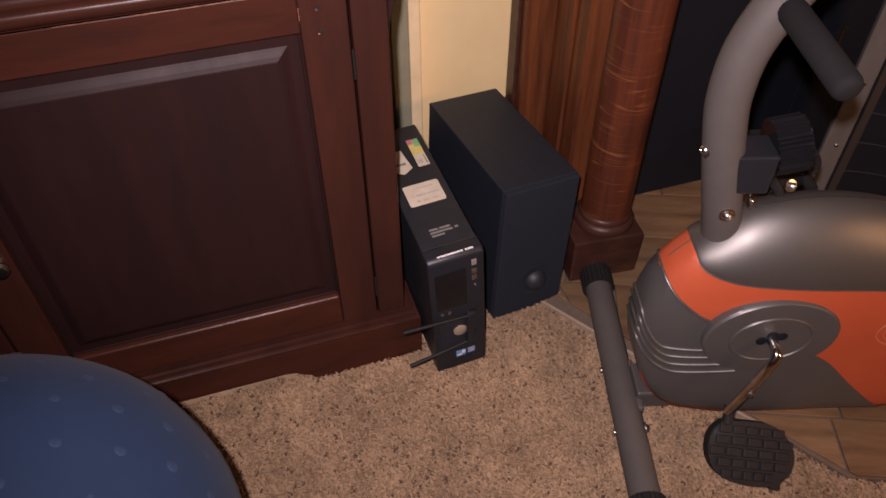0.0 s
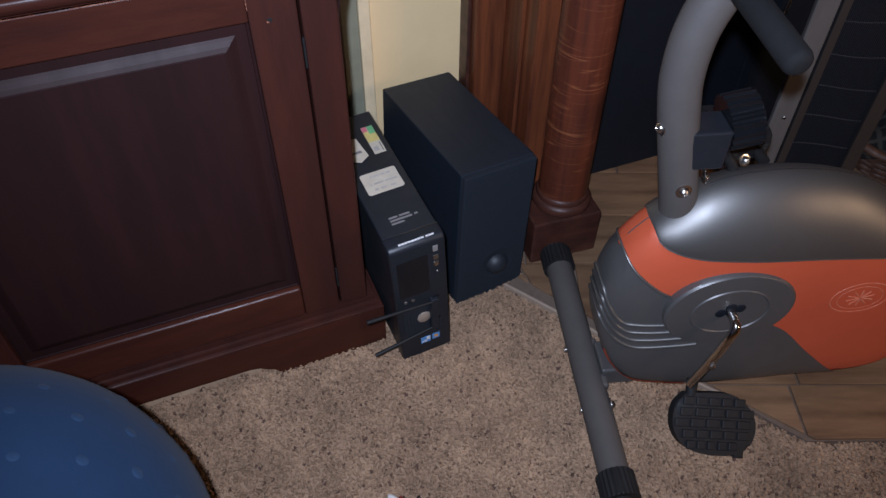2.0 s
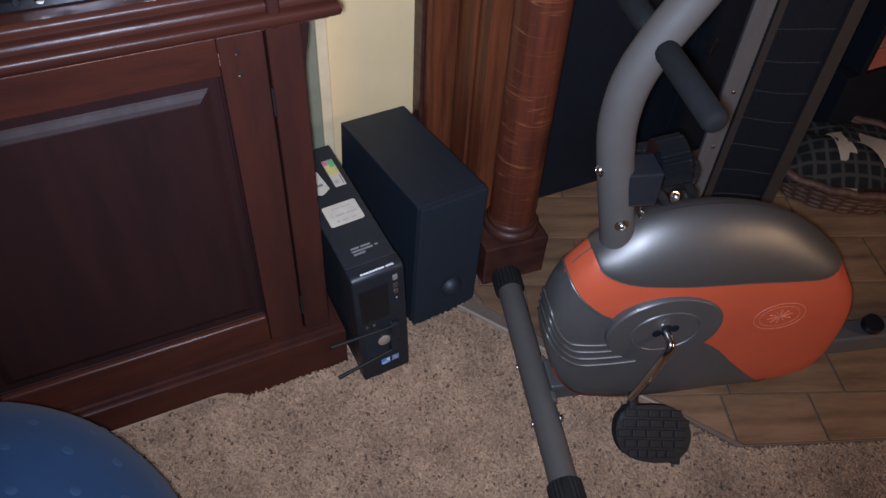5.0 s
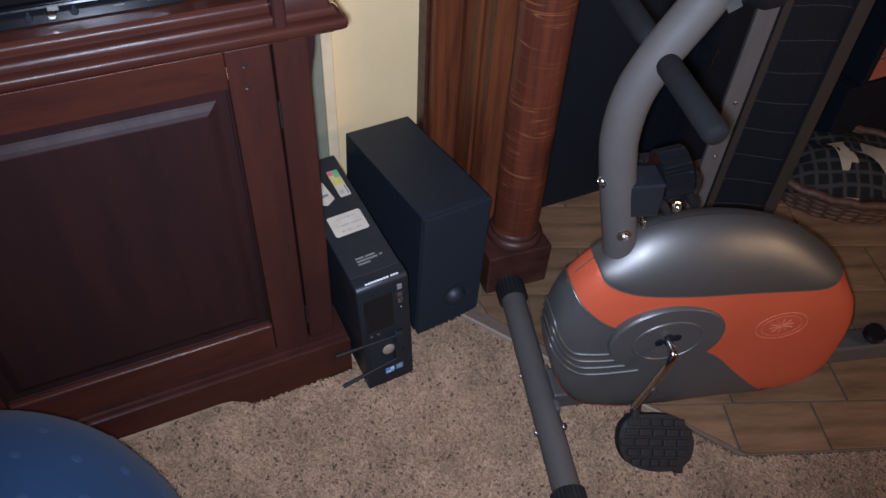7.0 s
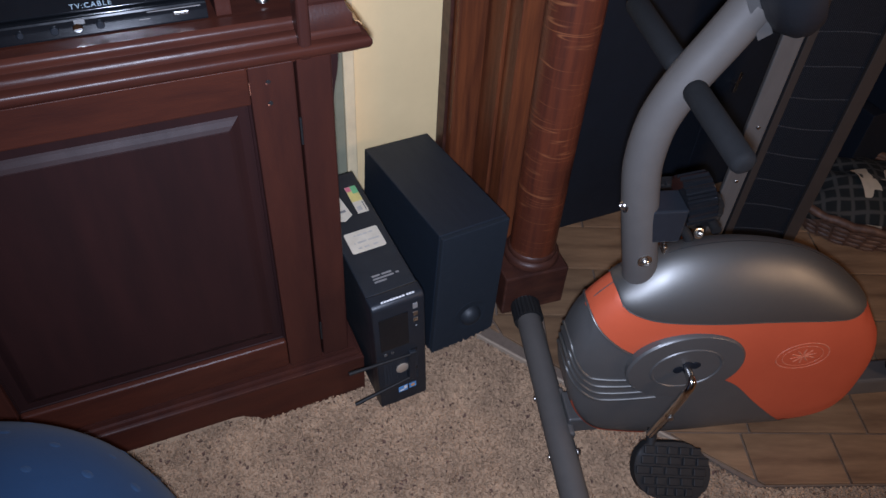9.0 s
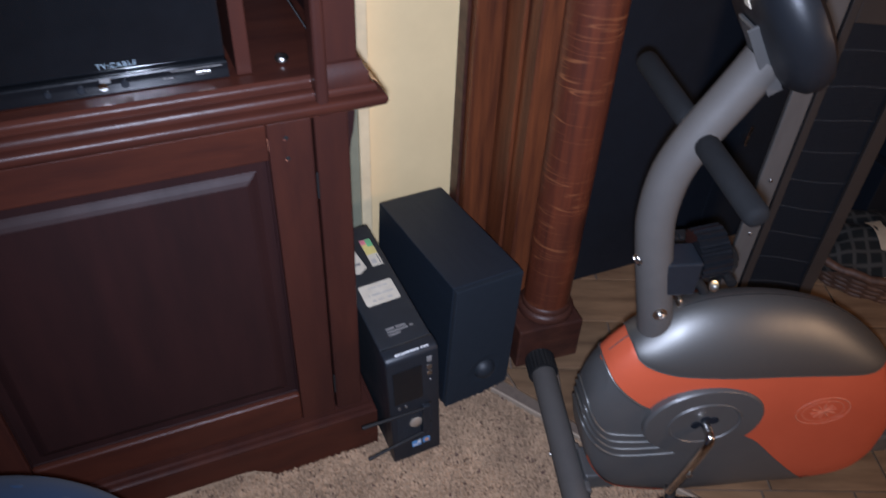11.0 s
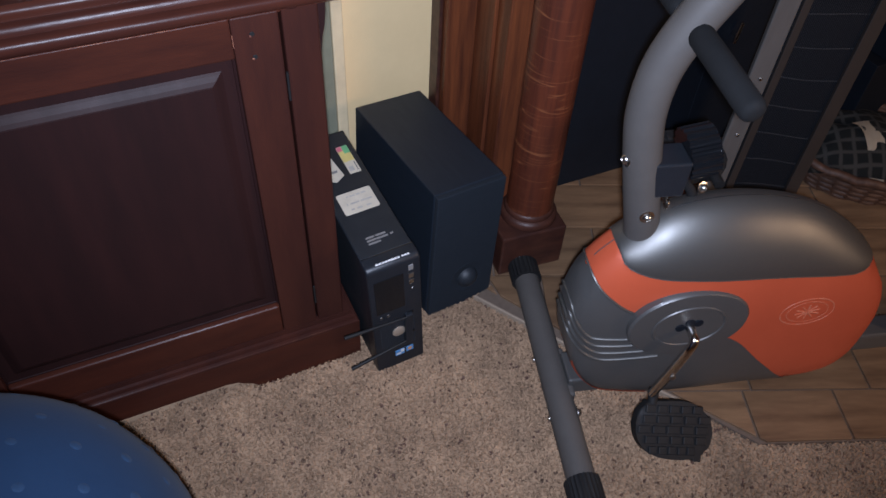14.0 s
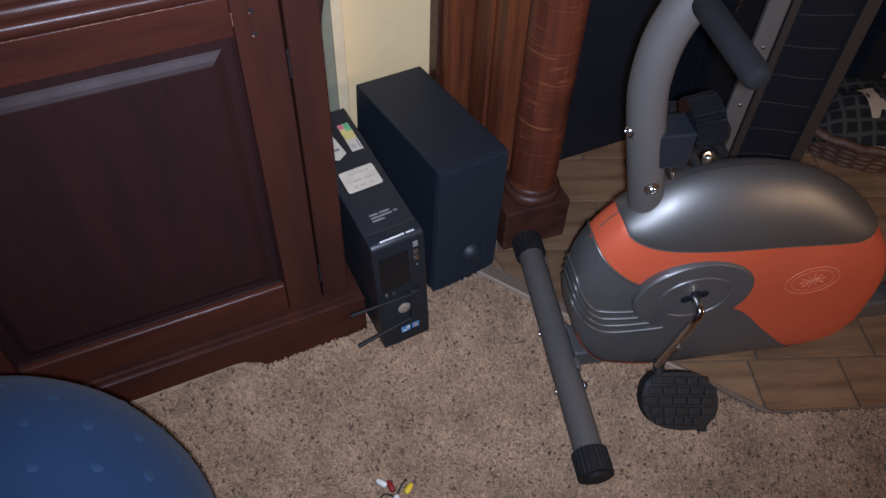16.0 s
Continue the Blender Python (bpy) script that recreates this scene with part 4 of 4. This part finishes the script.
def half_width(u, z, grow=0.0):
    zt, zb, w = curve(TOP, u) + grow, curve(BOTTOM, u) - grow, curve(WIDE, u) + grow
    zc = 0.5 * (zt + zb) - 0.02 * min(1, w / 0.06)
    k = (z - zc) / (zt - zc) if z > zc else (zc - z) / (zc - zb)
    n = 2.5 if z > zc else 6.0
    wide = w * max(0.0, 1 - min(1, abs(k)) ** n) ** (1 / n)
    seam = curve(SEAM_TOP, u)
    if 0.05 < u < 0.505 and z > seam and zt - seam > 0.004:
        # the domed cover: softer shoulders above the seam
        at_seam = w * max(0.0, 1 - ((seam - zc) / (zt - zc)) ** n) ** (1 / n)
        dome = at_seam * max(0.0, 1 - min(1, (z - seam) / (zt - seam)) ** 1.75) ** (1 / 1.75)
        share = min(1, (zt - seam) / 0.05)
        wide += (dome - wide) * share
    return wide


def shell(u0, u1, low, high, grow, steps=90, rings=14):
    """A band of the housing between two heights, both sides and over its top or bottom, as one skin."""
    bm = bmesh.new()
    grid = []
    for i in range(steps + 1):
        s = i / steps
        u = u0 + (u1 - u0) * (s - 0.08 * math.sin(2 * math.pi * s))
        zt, zb = curve(TOP, u) + grow, curve(BOTTOM, u) - grow
        a, b = max(zb, min(zt, low(u))), max(zb, min(zt, high(u)))
        row = []
        for j in range(rings + 1):
            q = j / rings
            if high(u) > 5:
                q = math.sin(q * math.pi / 2)
            if low(u) < -5:
                q = 1 - math.cos(q * math.pi / 2)
            z = a + (b - a) * q
            row.append((u, half_width(u, z, grow), z))
        grid.append(row)
    for sign in (1, -1):
        vs = [[bm.verts.new((u, -sign * v, z)) for u, v, z in row] for row in grid]
        for r0, r1 in zip(vs, vs[1:]):
            for j in range(rings):
                bm.faces.new((r0[j], r1[j], r1[j + 1], r0[j + 1]))
    bmesh.ops.remove_doubles(bm, verts=bm.verts[:], dist=0.0003)
    bmesh.ops.dissolve_degenerate(bm, dist=1e-5, edges=bm.edges[:])
    return bm


def bolt(parent, place, turn, r=0.008, label="zinc dome bolt with a washer"):
    m = Matrix.Translation(place) @ turn
    w = part("bolt", lathe([(r * 1.45, 0), (r * 1.45, 0.0015), (r * 0.95, 0.002), (r * 0.92, 0.004), (r * 0.7, 0.0065), (r * 0.4, 0.0078), (r * 0.3, 0.006), (0, 0.006)], 24, None, m), STEEL, parent, label, smooth=True)
    return w


def bike():
    b = thing("exercise_bike", pose(0.27, -0.16, 0.0, 0, 0, -16.7), "small upright exercise bike with an orange and graphite housing", "exercise bike")
    low = lambda u: curve(SEAM_LOW, u)
    top = lambda u: curve(SEAM_TOP, u)
    part("housing", shell(0.0, 0.578, lambda u: low(u) - 0.004, lambda u: top(u) + 0.004, 0.0), ORANGE, b, "metallic orange plastic side shell", smooth=True)
    part("lower_cover", shell(0.0, 0.465, lambda u: -9, low, 0.0014), DARK_SILVER, b, "graphite plastic lower cover", smooth=True)
    part("top_cover", shell(0.052, 0.5, top, lambda u: 9, 0.0022), SILVER_PLASTIC, b, "smooth graphite domed top cover", smooth=True)
    part("chin", shell(0.02, 0.17, lambda u: -9, lambda u: curve(BOTTOM, u) + 0.011, 0.0028, 40, 6), ORANGE, b, "orange lower lip of the housing", smooth=True)
    part("underside", shell(0.06, 0.53, lambda u: -9, lambda u: curve(BOTTOM, u) + 0.01, 0.0003), ORANGE, b, smooth=True)
    # raised seam lines and ribs that wrap the nose
    for seam, u0, u1, r in ((SEAM_LOW, 0.021, 0.092, 0.0021), (SEAM_TOP, 0.062, 0.488, 0.0012)):
        for sign in (-1, 1):
            pts = [(u, sign * (half_width(u, curve(seam, u), 0.0016)), curve(seam, u)) for u in (u0 + (u1 - u0) * k / 40 for k in range(41))]
            part("seam_bead", tube(pts, r, 8), SILVER_PLASTIC, b, smooth=True)
    for k in range(4):
        z0 = 0.29 - 0.019 * k
        pts = []
        for i in range(61):
            s = -1 + 2 * i / 60
            u = 0.0025 + (0.09 + 0.02 * k) * abs(s) ** 1.7
            q = min(1, abs(s) / 0.62)
            z = z0 - 0.055 * (q * q * (3 - 2 * q)) ** 0.75 + (0.006 + 0.004 * k) * abs(s) ** 3
            pts.append((u, math.copysign(half_width(u, z, 0.0016), s) if abs(s) > 0.02 else 0.0, z))
        part("rib", tube(pts, 0.0032, 10), SILVER_PLASTIC, b, smooth=True)
    # parting line of the two halves, over nose and dome
    for u0, u1, lift, mt in ((0.03, 0.056, 0.0001, DARK_SILVER), (0.13, 0.49, 0.002, RUBBER)):
        pts = [(u, 0.0, curve(TOP, u) + lift) for u in (u0 + (u1 - u0) * k / 40 for k in range(41))]
        part("parting_line", tube(pts, 0.0009, 6), mt, b)
    # crank side
    for sign in (-1, 1):
        side = Matrix.Translation((0.184, sign * 0.0725, 0.277)) @ pose(0, 0, 0, 90 if sign < 0 else -90, 0, 0)
        d = part("crank_disc", lathe([(0.1, -0.012), (0.1, 0.003), (0.0965, 0.0065), (0.09, 0.0068), (0.062, 0.0072), (0.0605, 0.0092), (0.058, 0.0092), (0.0565, 0.0075), (0.03, 0.0072), (0.018, 0.0058), (0, 0.0055)], 72, None, side @ Matrix.Diagonal((1.0, 0.79, 1.0, 1.0))),
                 DARK_SILVER, b, "round graphite crank cover", smooth=True)
        # raised discs in firebox black stand in for the shade inside the hub holes
        for ox, oz in ((-0.014, -0.003), (0.014, 0.006), (0.0, 0.008)):
            part("hub_hole_shade", disc(0.0082, 0.0045, 0.0078, 0.0004, 20, side @ Matrix.Translation((ox, -oz * -1 if sign < 0 else oz, 0))), SOOT, d)
    near = [(0.184, -0.072, 0.276), (0.185, -0.096, 0.275), (0.184, -0.106, 0.269), (0.178, -0.11, 0.252), (0.163, -0.112, 0.198), (0.146, -0.112, 0.138)]
    far = [(0.184, 0.072, 0.276), (0.183, 0.096, 0.277), (0.184, 0.106, 0.283), (0.19, 0.11, 0.3), (0.205, 0.112, 0.354), (0.222, 0.112, 0.414)]
    for path in (near, far):
        c = part("crank", tube(smooth_path(path, 7), 0.0075, 16), CHROME, b, "bent chrome crank arm", smooth=True)
        s = -1 if path is near else 1
        mid = Vector(path[4]) + Vector((0, s * 0.008, 0))
        part("screw", lathe([(0.005, 0), (0.005, 0.003), (0.003, 0.0045), (0, 0.0045)], 14, None, Matrix.Translation(mid) @ pose(0, 0, 0, 90 if s < 0 else -90, 0, 0)), STEEL, c, smooth=True)
        end = Vector(path[-1])
        pedal(b, end + Vector((0, 0, 0)), s)
    # upright post with its bend, then the console
    post = [(0.097, 0, 0.39), (0.09, 0, 0.44), (0.071, 0, 0.52), (0.053, 0, 0.6), (0.046, 0, 0.65), (0.05, 0, 0.71), (0.07, 0, 0.765), (0.1, 0, 0.82), (0.116, 0, 0.85), (0.126, 0, 0.87)]
    part("post", tube(smooth_path(post, 6), 0.0265, 32), GREY_PAINT, b, "grey powder-coated bent steel post", smooth=True)
    bolt(b, (0.08, -0.0262, 0.479), pose(0, 0, 0, 90, 0, 0), 0.0075)
    bolt(b, (0.036, -0.006, 0.572), pose(0, 0, 0, 0, -90, 0) @ pose(0, 0, 0, 0, 0, 0), 0.0075)
    bolt(b, (0.106, -0.008, 0.507), pose(0, 0, 0, 0, 80, 0), 0.0065)
    bolt(b, (0.1115, -0.008, 0.486), pose(0, 0, 0, 0, 80, 0), 0.0065)
    # tension knob on its block
    part("knob_bracket", box(0.072, 0.125, -0.024, 0.024, 0.512, 0.572, 0.003), BLACK_PLASTIC, b, "black plastic mounting block")
    kn = bmesh.new()
    star = []
    for i in range(120):
        a = 2 * math.pi * i / 120
        r = 0.036 + 0.0022 * math.tanh(3 * math.sin(18 * a))
        star.append((r * math.cos(a), r * math.sin(a)))
    prism(star, 0.0, 0.042, 0.002, pose(0.126, 0.012, 0.56, 0, 78, 0), kn)
    part("tension_knob", kn, BLACK_GLOSS, b, "ribbed black tension knob", smooth=True)
    part("cable_guide", tube(smooth_path([(0.13, 0.02, 0.515), (0.15, 0.022, 0.497), (0.165, 0.02, 0.478), (0.17, 0.018, 0.455)], 6), 0.0075, 12), RUBBER, b, smooth=True)
    bolt(b, (0.166, 0.0, 0.505), pose(0, 0, 0, 60, 25, 0), 0.006)
    # handlebar and foam grips
    hb = [Vector((0.047, 0.155, 0.796)), Vector((0.088, -0.155, 0.752))]
    part("handlebar", tube([hb[0].lerp(hb[1], 0.03), hb[0].lerp(hb[1], 0.97)], 0.0105, 18), GREY_PAINT, b, smooth=True)
    for t0, t1 in ((0.0, 0.44), (0.565, 1.0)):
        p0, p1 = hb[0].lerp(hb[1], t0), hb[0].lerp(hb[1], t1)
        pts = [p0.lerp(p1, k) for k in (0, 0.012, 0.03, 0.07, 0.5, 0.93, 0.97, 0.988, 1)]
        part("grip", tube(pts, 0, 26, None, [0.006, 0.011, 0.0138, 0.0155, 0.0155, 0.0155, 0.0138, 0.011, 0.006]), FOAM, b, "black foam hand grip", smooth=True)
    # console seen from behind
    turn = pose(0.103, 0, 0.911, 0, 58, 0)
    part("console_bracket", box(-0.012, 0.078, -0.02, 0.02, -0.012, -0.0065, 0.002), DARK_SILVER, b, "grey steel console bracket", at=turn)
    part("bracket_lip", box(-0.014, 0.082, -0.0235, -0.0203, -0.018, 0.0, 0.001), DARK_SILVER, b, at=turn)
    con = part("console", lathe([(0.0, -0.006), (0.06, -0.005), (0.084, 0.002), (0.098, 0.015), (0.102, 0.028), (0.098, 0.041), (0.086, 0.048), (0, 0.051)], 64, None, turn @ Matrix.Diagonal((1.0, 0.92, 1, 1))), CONSOLE_BLACK, b, "rounded satin black console", smooth=True)
    for x, y, z, w, l, mt in ((-0.049, -0.009, -0.0068, 0.013, 0.03, PAPER), (-0.0805, -0.04, 0.0012, 0.012, 0.009, PAPER), (-0.0775, -0.031, -0.0004, 0.012, 0.012, GREEN), (-0.0845, -0.004, 0.0, 0.01, 0.017, PAPER)):
        part("label", box(x - l / 2, x + l / 2, y - w / 2, y + w / 2, z, z + 0.0026, 0), mt, con, at=turn)
    for x in (-0.004, 0.05):
        part("screw", disc(0.004, 0, 0.002, 0.0005, 14, turn @ Matrix.Translation((x, -0.012, -0.0138))), STEEL, b, smooth=True)
    # front stabiliser with ribbed caps
    part("front_stabiliser", tube([(0.018, -0.21, 0.0325), (0.018, 0.24, 0.0445)], 0.0255, 32), GREY_PAINT, b, "grey steel floor tube", smooth=True)
    for s in (-1, 1):
        cap = bmesh.new()
        gear = []
        for i in range(96):
            a = 2 * math.pi * i / 96
            r = 0.0305 + 0.001 * math.tanh(3 * math.sin(24 * a))
            gear.append((r * math.cos(a), r * math.sin(a)))
        prism(gear, 0, 0.045, 0.002, Matrix.Translation((0.018, 0.016 + s * 0.218, 0.038 + 0.0062 * s)) @ pose(0, 0, 0, -90 * s, 0, 0), cap)
        disc(0.021, 0.044, 0.05, 0.004, 40, Matrix.Translation((0.018, 0.016 + s * 0.218, 0.038 + 0.0062 * s)) @ pose(0, 0, 0, -90 * s, 0, 0), cap)
        part("end_cap", cap, RUBBER, b, "ribbed black rubber end cap", smooth=True)
    # bracket between tube and housing, with carriage bolts
    part("stabiliser_bracket", box(0.035, 0.1, -0.03, 0.036, 0.03, 0.07, 0.004), DARK_SILVER, b)
    saddle = bmesh.new()
    box(0.02, 0.046, -0.05, 0.056, 0.026, 0.056, 0.005, 2, saddle)
    part("bracket_saddle", saddle, GREY_PAINT, b)
    for y in (-0.078, 0.05):
        bolt(b, (0.042, y, 0.04), pose(0, 0, 0, 0, 80, 0), 0.0075, "zinc acorn nut on the stabiliser")
        part("bolt_head", lathe([(0.006, 0), (0.005, 0.003), (0, 0.004)], 14, None, Matrix.Translation((-0.0065, y, 0.03)) @ pose(0, 0, 0, 0, -90, 0)), STEEL, b, smooth=True)
    # rear beam, seat rail and rear stabiliser
    part("rear_beam", box(0.5, 1.06, -0.024, 0.024, 0.07, 0.115, 0.005), DARK_SILVER, b)
    part("adjust_knob", lathe([(0.006, 0), (0.006, 0.012), (0.019, 0.014), (0.021, 0.022), (0.019, 0.03), (0, 0.032)], 30, None, Matrix.Translation((0.672, -0.004, 0.114)) @ pose(0, 0, 0, 12, 0, 0)), BLACK_GLOSS, b, "round black adjusting knob", smooth=True)
    part("rear_stabiliser", tube([(1.06, -0.23, 0.045), (1.06, 0.23, 0.045)], 0.0255, 28), GREY_PAINT, b, smooth=True)
    part("rear_foot", box(1.03, 1.09, -0.04, 0.04, 0.0135, 0.09, 0.004), GREY_PAINT, b)
    for s in (-1, 1):
        part("end_cap", lathe([(0.0, 0), (0.0315, 0.0), (0.0315, 0.05), (0.024, 0.057), (0, 0.058)], 36, None, Matrix.Translation((1.06, s * 0.222, 0.045)) @ pose(0, 0, 0, -90 * s, 0, 0)), RUBBER, b, smooth=True)
    # faded round emblem on the housing's side
    for r in (0.039, 0.03):
        pts = []
        for i in range(49):
            a = 2 * math.pi * i / 48
            u, z = 0.389 + r * 1.2 * math.cos(a), 0.279 + r * 0.8 * math.sin(a)
            pts.append((u, -half_width(u, z, -0.001), z))
        part("emblem_ring", tube(pts, 0.0017 if r > 0.035 else 0.0014, 6, None, None, False), PALE_PRINT, b)
    for k in range(5):
        pts = []
        for i in range(9):
            s = (i / 8 - 0.5) * 0.044
            a = k * math.pi / 5 + 0.3
            u, z = 0.389 + s * math.cos(a), 0.279 + 0.75 * s * math.sin(a)
            pts.append((u, -half_width(u, z, -0.0015), z))
        part("emblem_stroke", tube(pts, 0.0024, 6), PALE_PRINT, b)


def pedal(b, end, s):
    """A black plastic pedal, broad and rounded, with raised treads, hung below the crank's end."""
    m = Matrix.Translation(end + Vector((0.046 if s < 0 else 0, 0, -0.022 if s < 0 else 0))) @ (pose(0, 0, 0, 43, 8, -4) if s < 0 else pose(0, 0, 0, -10, 0, 180))
    out = [(-0.05, -0.006), (0.02, -0.004), (0.05, -0.018), (0.068, -0.04), (0.071, -0.066), (0.06, -0.09), (0.034, -0.102), (0.0, -0.104), (-0.034, -0.098), (-0.058, -0.082), (-0.07, -0.056), (-0.067, -0.026)]
    smooth = [(p.x, p.y) for p in smooth_path([(x, y, 0) for x, y in out + out[:1]], 5)][:-1]
    p = part("pedal", prism(smooth, -0.011, 0.008, 0.005, m), RUBBER, b, "broad black plastic pedal with raised treads", smooth=True)
    part("axle", tube([m @ Vector((-0.04, 0.016, 0.004)), m @ Vector((-0.04, -0.01, 0))], 0.009, 16), RUBBER, p, smooth=True)
    for r in range(5):
        y = -0.018 - 0.0175 * r
        half = (0.054, 0.064, 0.066, 0.058, 0.044)[r]
        n = 5
        for k in range(n):
            x0 = -half + 2 * half * k / n + (0.003 if r % 2 else -0.003)
            blk = box(x0 + 0.0015, x0 + 2 * half / n - 0.0015, y - 0.007, y + 0.007, 0.0075, 0.0125, 0.002, 2)
            part("tread", blk, RUBBER, p, at=m)
    part("strap_lug", box(0.04, 0.056, -0.108, -0.09, -0.012, 0.004, 0.002), RUBBER, p, at=m)


bike()


# ---- ball and plugs ----
def ball():
    r = 0.275
    bm = bmesh.new()
    bmesh.ops.create_uvsphere(bm, u_segments=96, v_segments=64, radius=r)
    for v in bm.verts:
        n = v.co.normalized()
        v.co += n * 0.0015 * noise.noise(n * 3)
        if v.co.z < -r + 0.012:
            v.co.z = -r + 0.012
    ob = part("exercise_ball", bm, BALL_BLUE, None, smooth=True)
    ob.matrix_world = pose(-0.622, -0.32, r - 0.012, 0, 18, 30)
    tagged(ob, "large blue vinyl exercise ball with small raised bumps", "exercise ball")
    me = None
    for ring in range(-6, 7):
        lat = radians(ring * 12.5)
        n = max(6, int(30 * math.cos(lat)))
        for k in range(n):
            lon = 2 * math.pi * (k + 0.5 * (ring % 2)) / n
            d = Vector((math.cos(lat) * math.cos(lon), math.cos(lat) * math.sin(lon), math.sin(lat)))
            if me is None:
                o = part("bump", lathe([(0.0075, -0.0004), (0.0055, 0.0004), (0.003, 0.0008), (0, 0.0009)], 14), BUMP_BLUE, ob, smooth=True)
                me = o.data
            else:
                o = new("bump", me)
                o.parent = ob
            o.matrix_local = Matrix.Translation(d * r) @ d.to_track_quat("Z", "Y").to_matrix().to_4x4()


ball()


def plugs():
    c = thing("av_cable", pose(-0.1, -0.284, 0.009), "short audio-video lead with yellow, white and red plugs on the carpet", "cable")
    for (x, y, a), mt, name in (((-0.016, -0.004, 150), YELLOW_PLASTIC, "yellow_plug"), ((-0.004, 0.022, 125), WHITE_PLASTIC, "white_plug"), ((0.02, -0.003, 35), YELLOW_PLASTIC, "yellow_plug"), ((0.003, 0.009, 95), RED_PLASTIC, "red_plug")):
        body = lathe([(0.0, 0), (0.004, 0), (0.0052, 0.004), (0.0052, 0.014), (0.003, 0.019), (0, 0.019)], 18, None, Matrix.Translation((x, y, 0.0045)) @ pose(0, 0, 0, 0, 0, a) @ pose(0, 0, 0, 0, 90, 0))
        part(name, body, mt, c, smooth=True)
    for pts in ([(0.006, 0.0, 0.004), (0.016, 0.008, 0.012), (0.03, 0.016, 0.012)], [(0.0, 0.0, 0.004), (-0.012, 0.006, 0.012), (-0.024, 0.005, 0.008)], [(0.004, 0.0, 0.004), (0.006, -0.02, 0.005), (0.0, -0.04, 0.003)]):
        part("lead", tube(smooth_path(pts, 6), 0.0014, 8), RUBBER, c, smooth=True)
    part("clear_tie", tube([(0.004, -0.03, 0.006), (0.003, -0.002, 0.007)], 0.005, 12), WHITE_PLASTIC, c, smooth=True)


plugs()
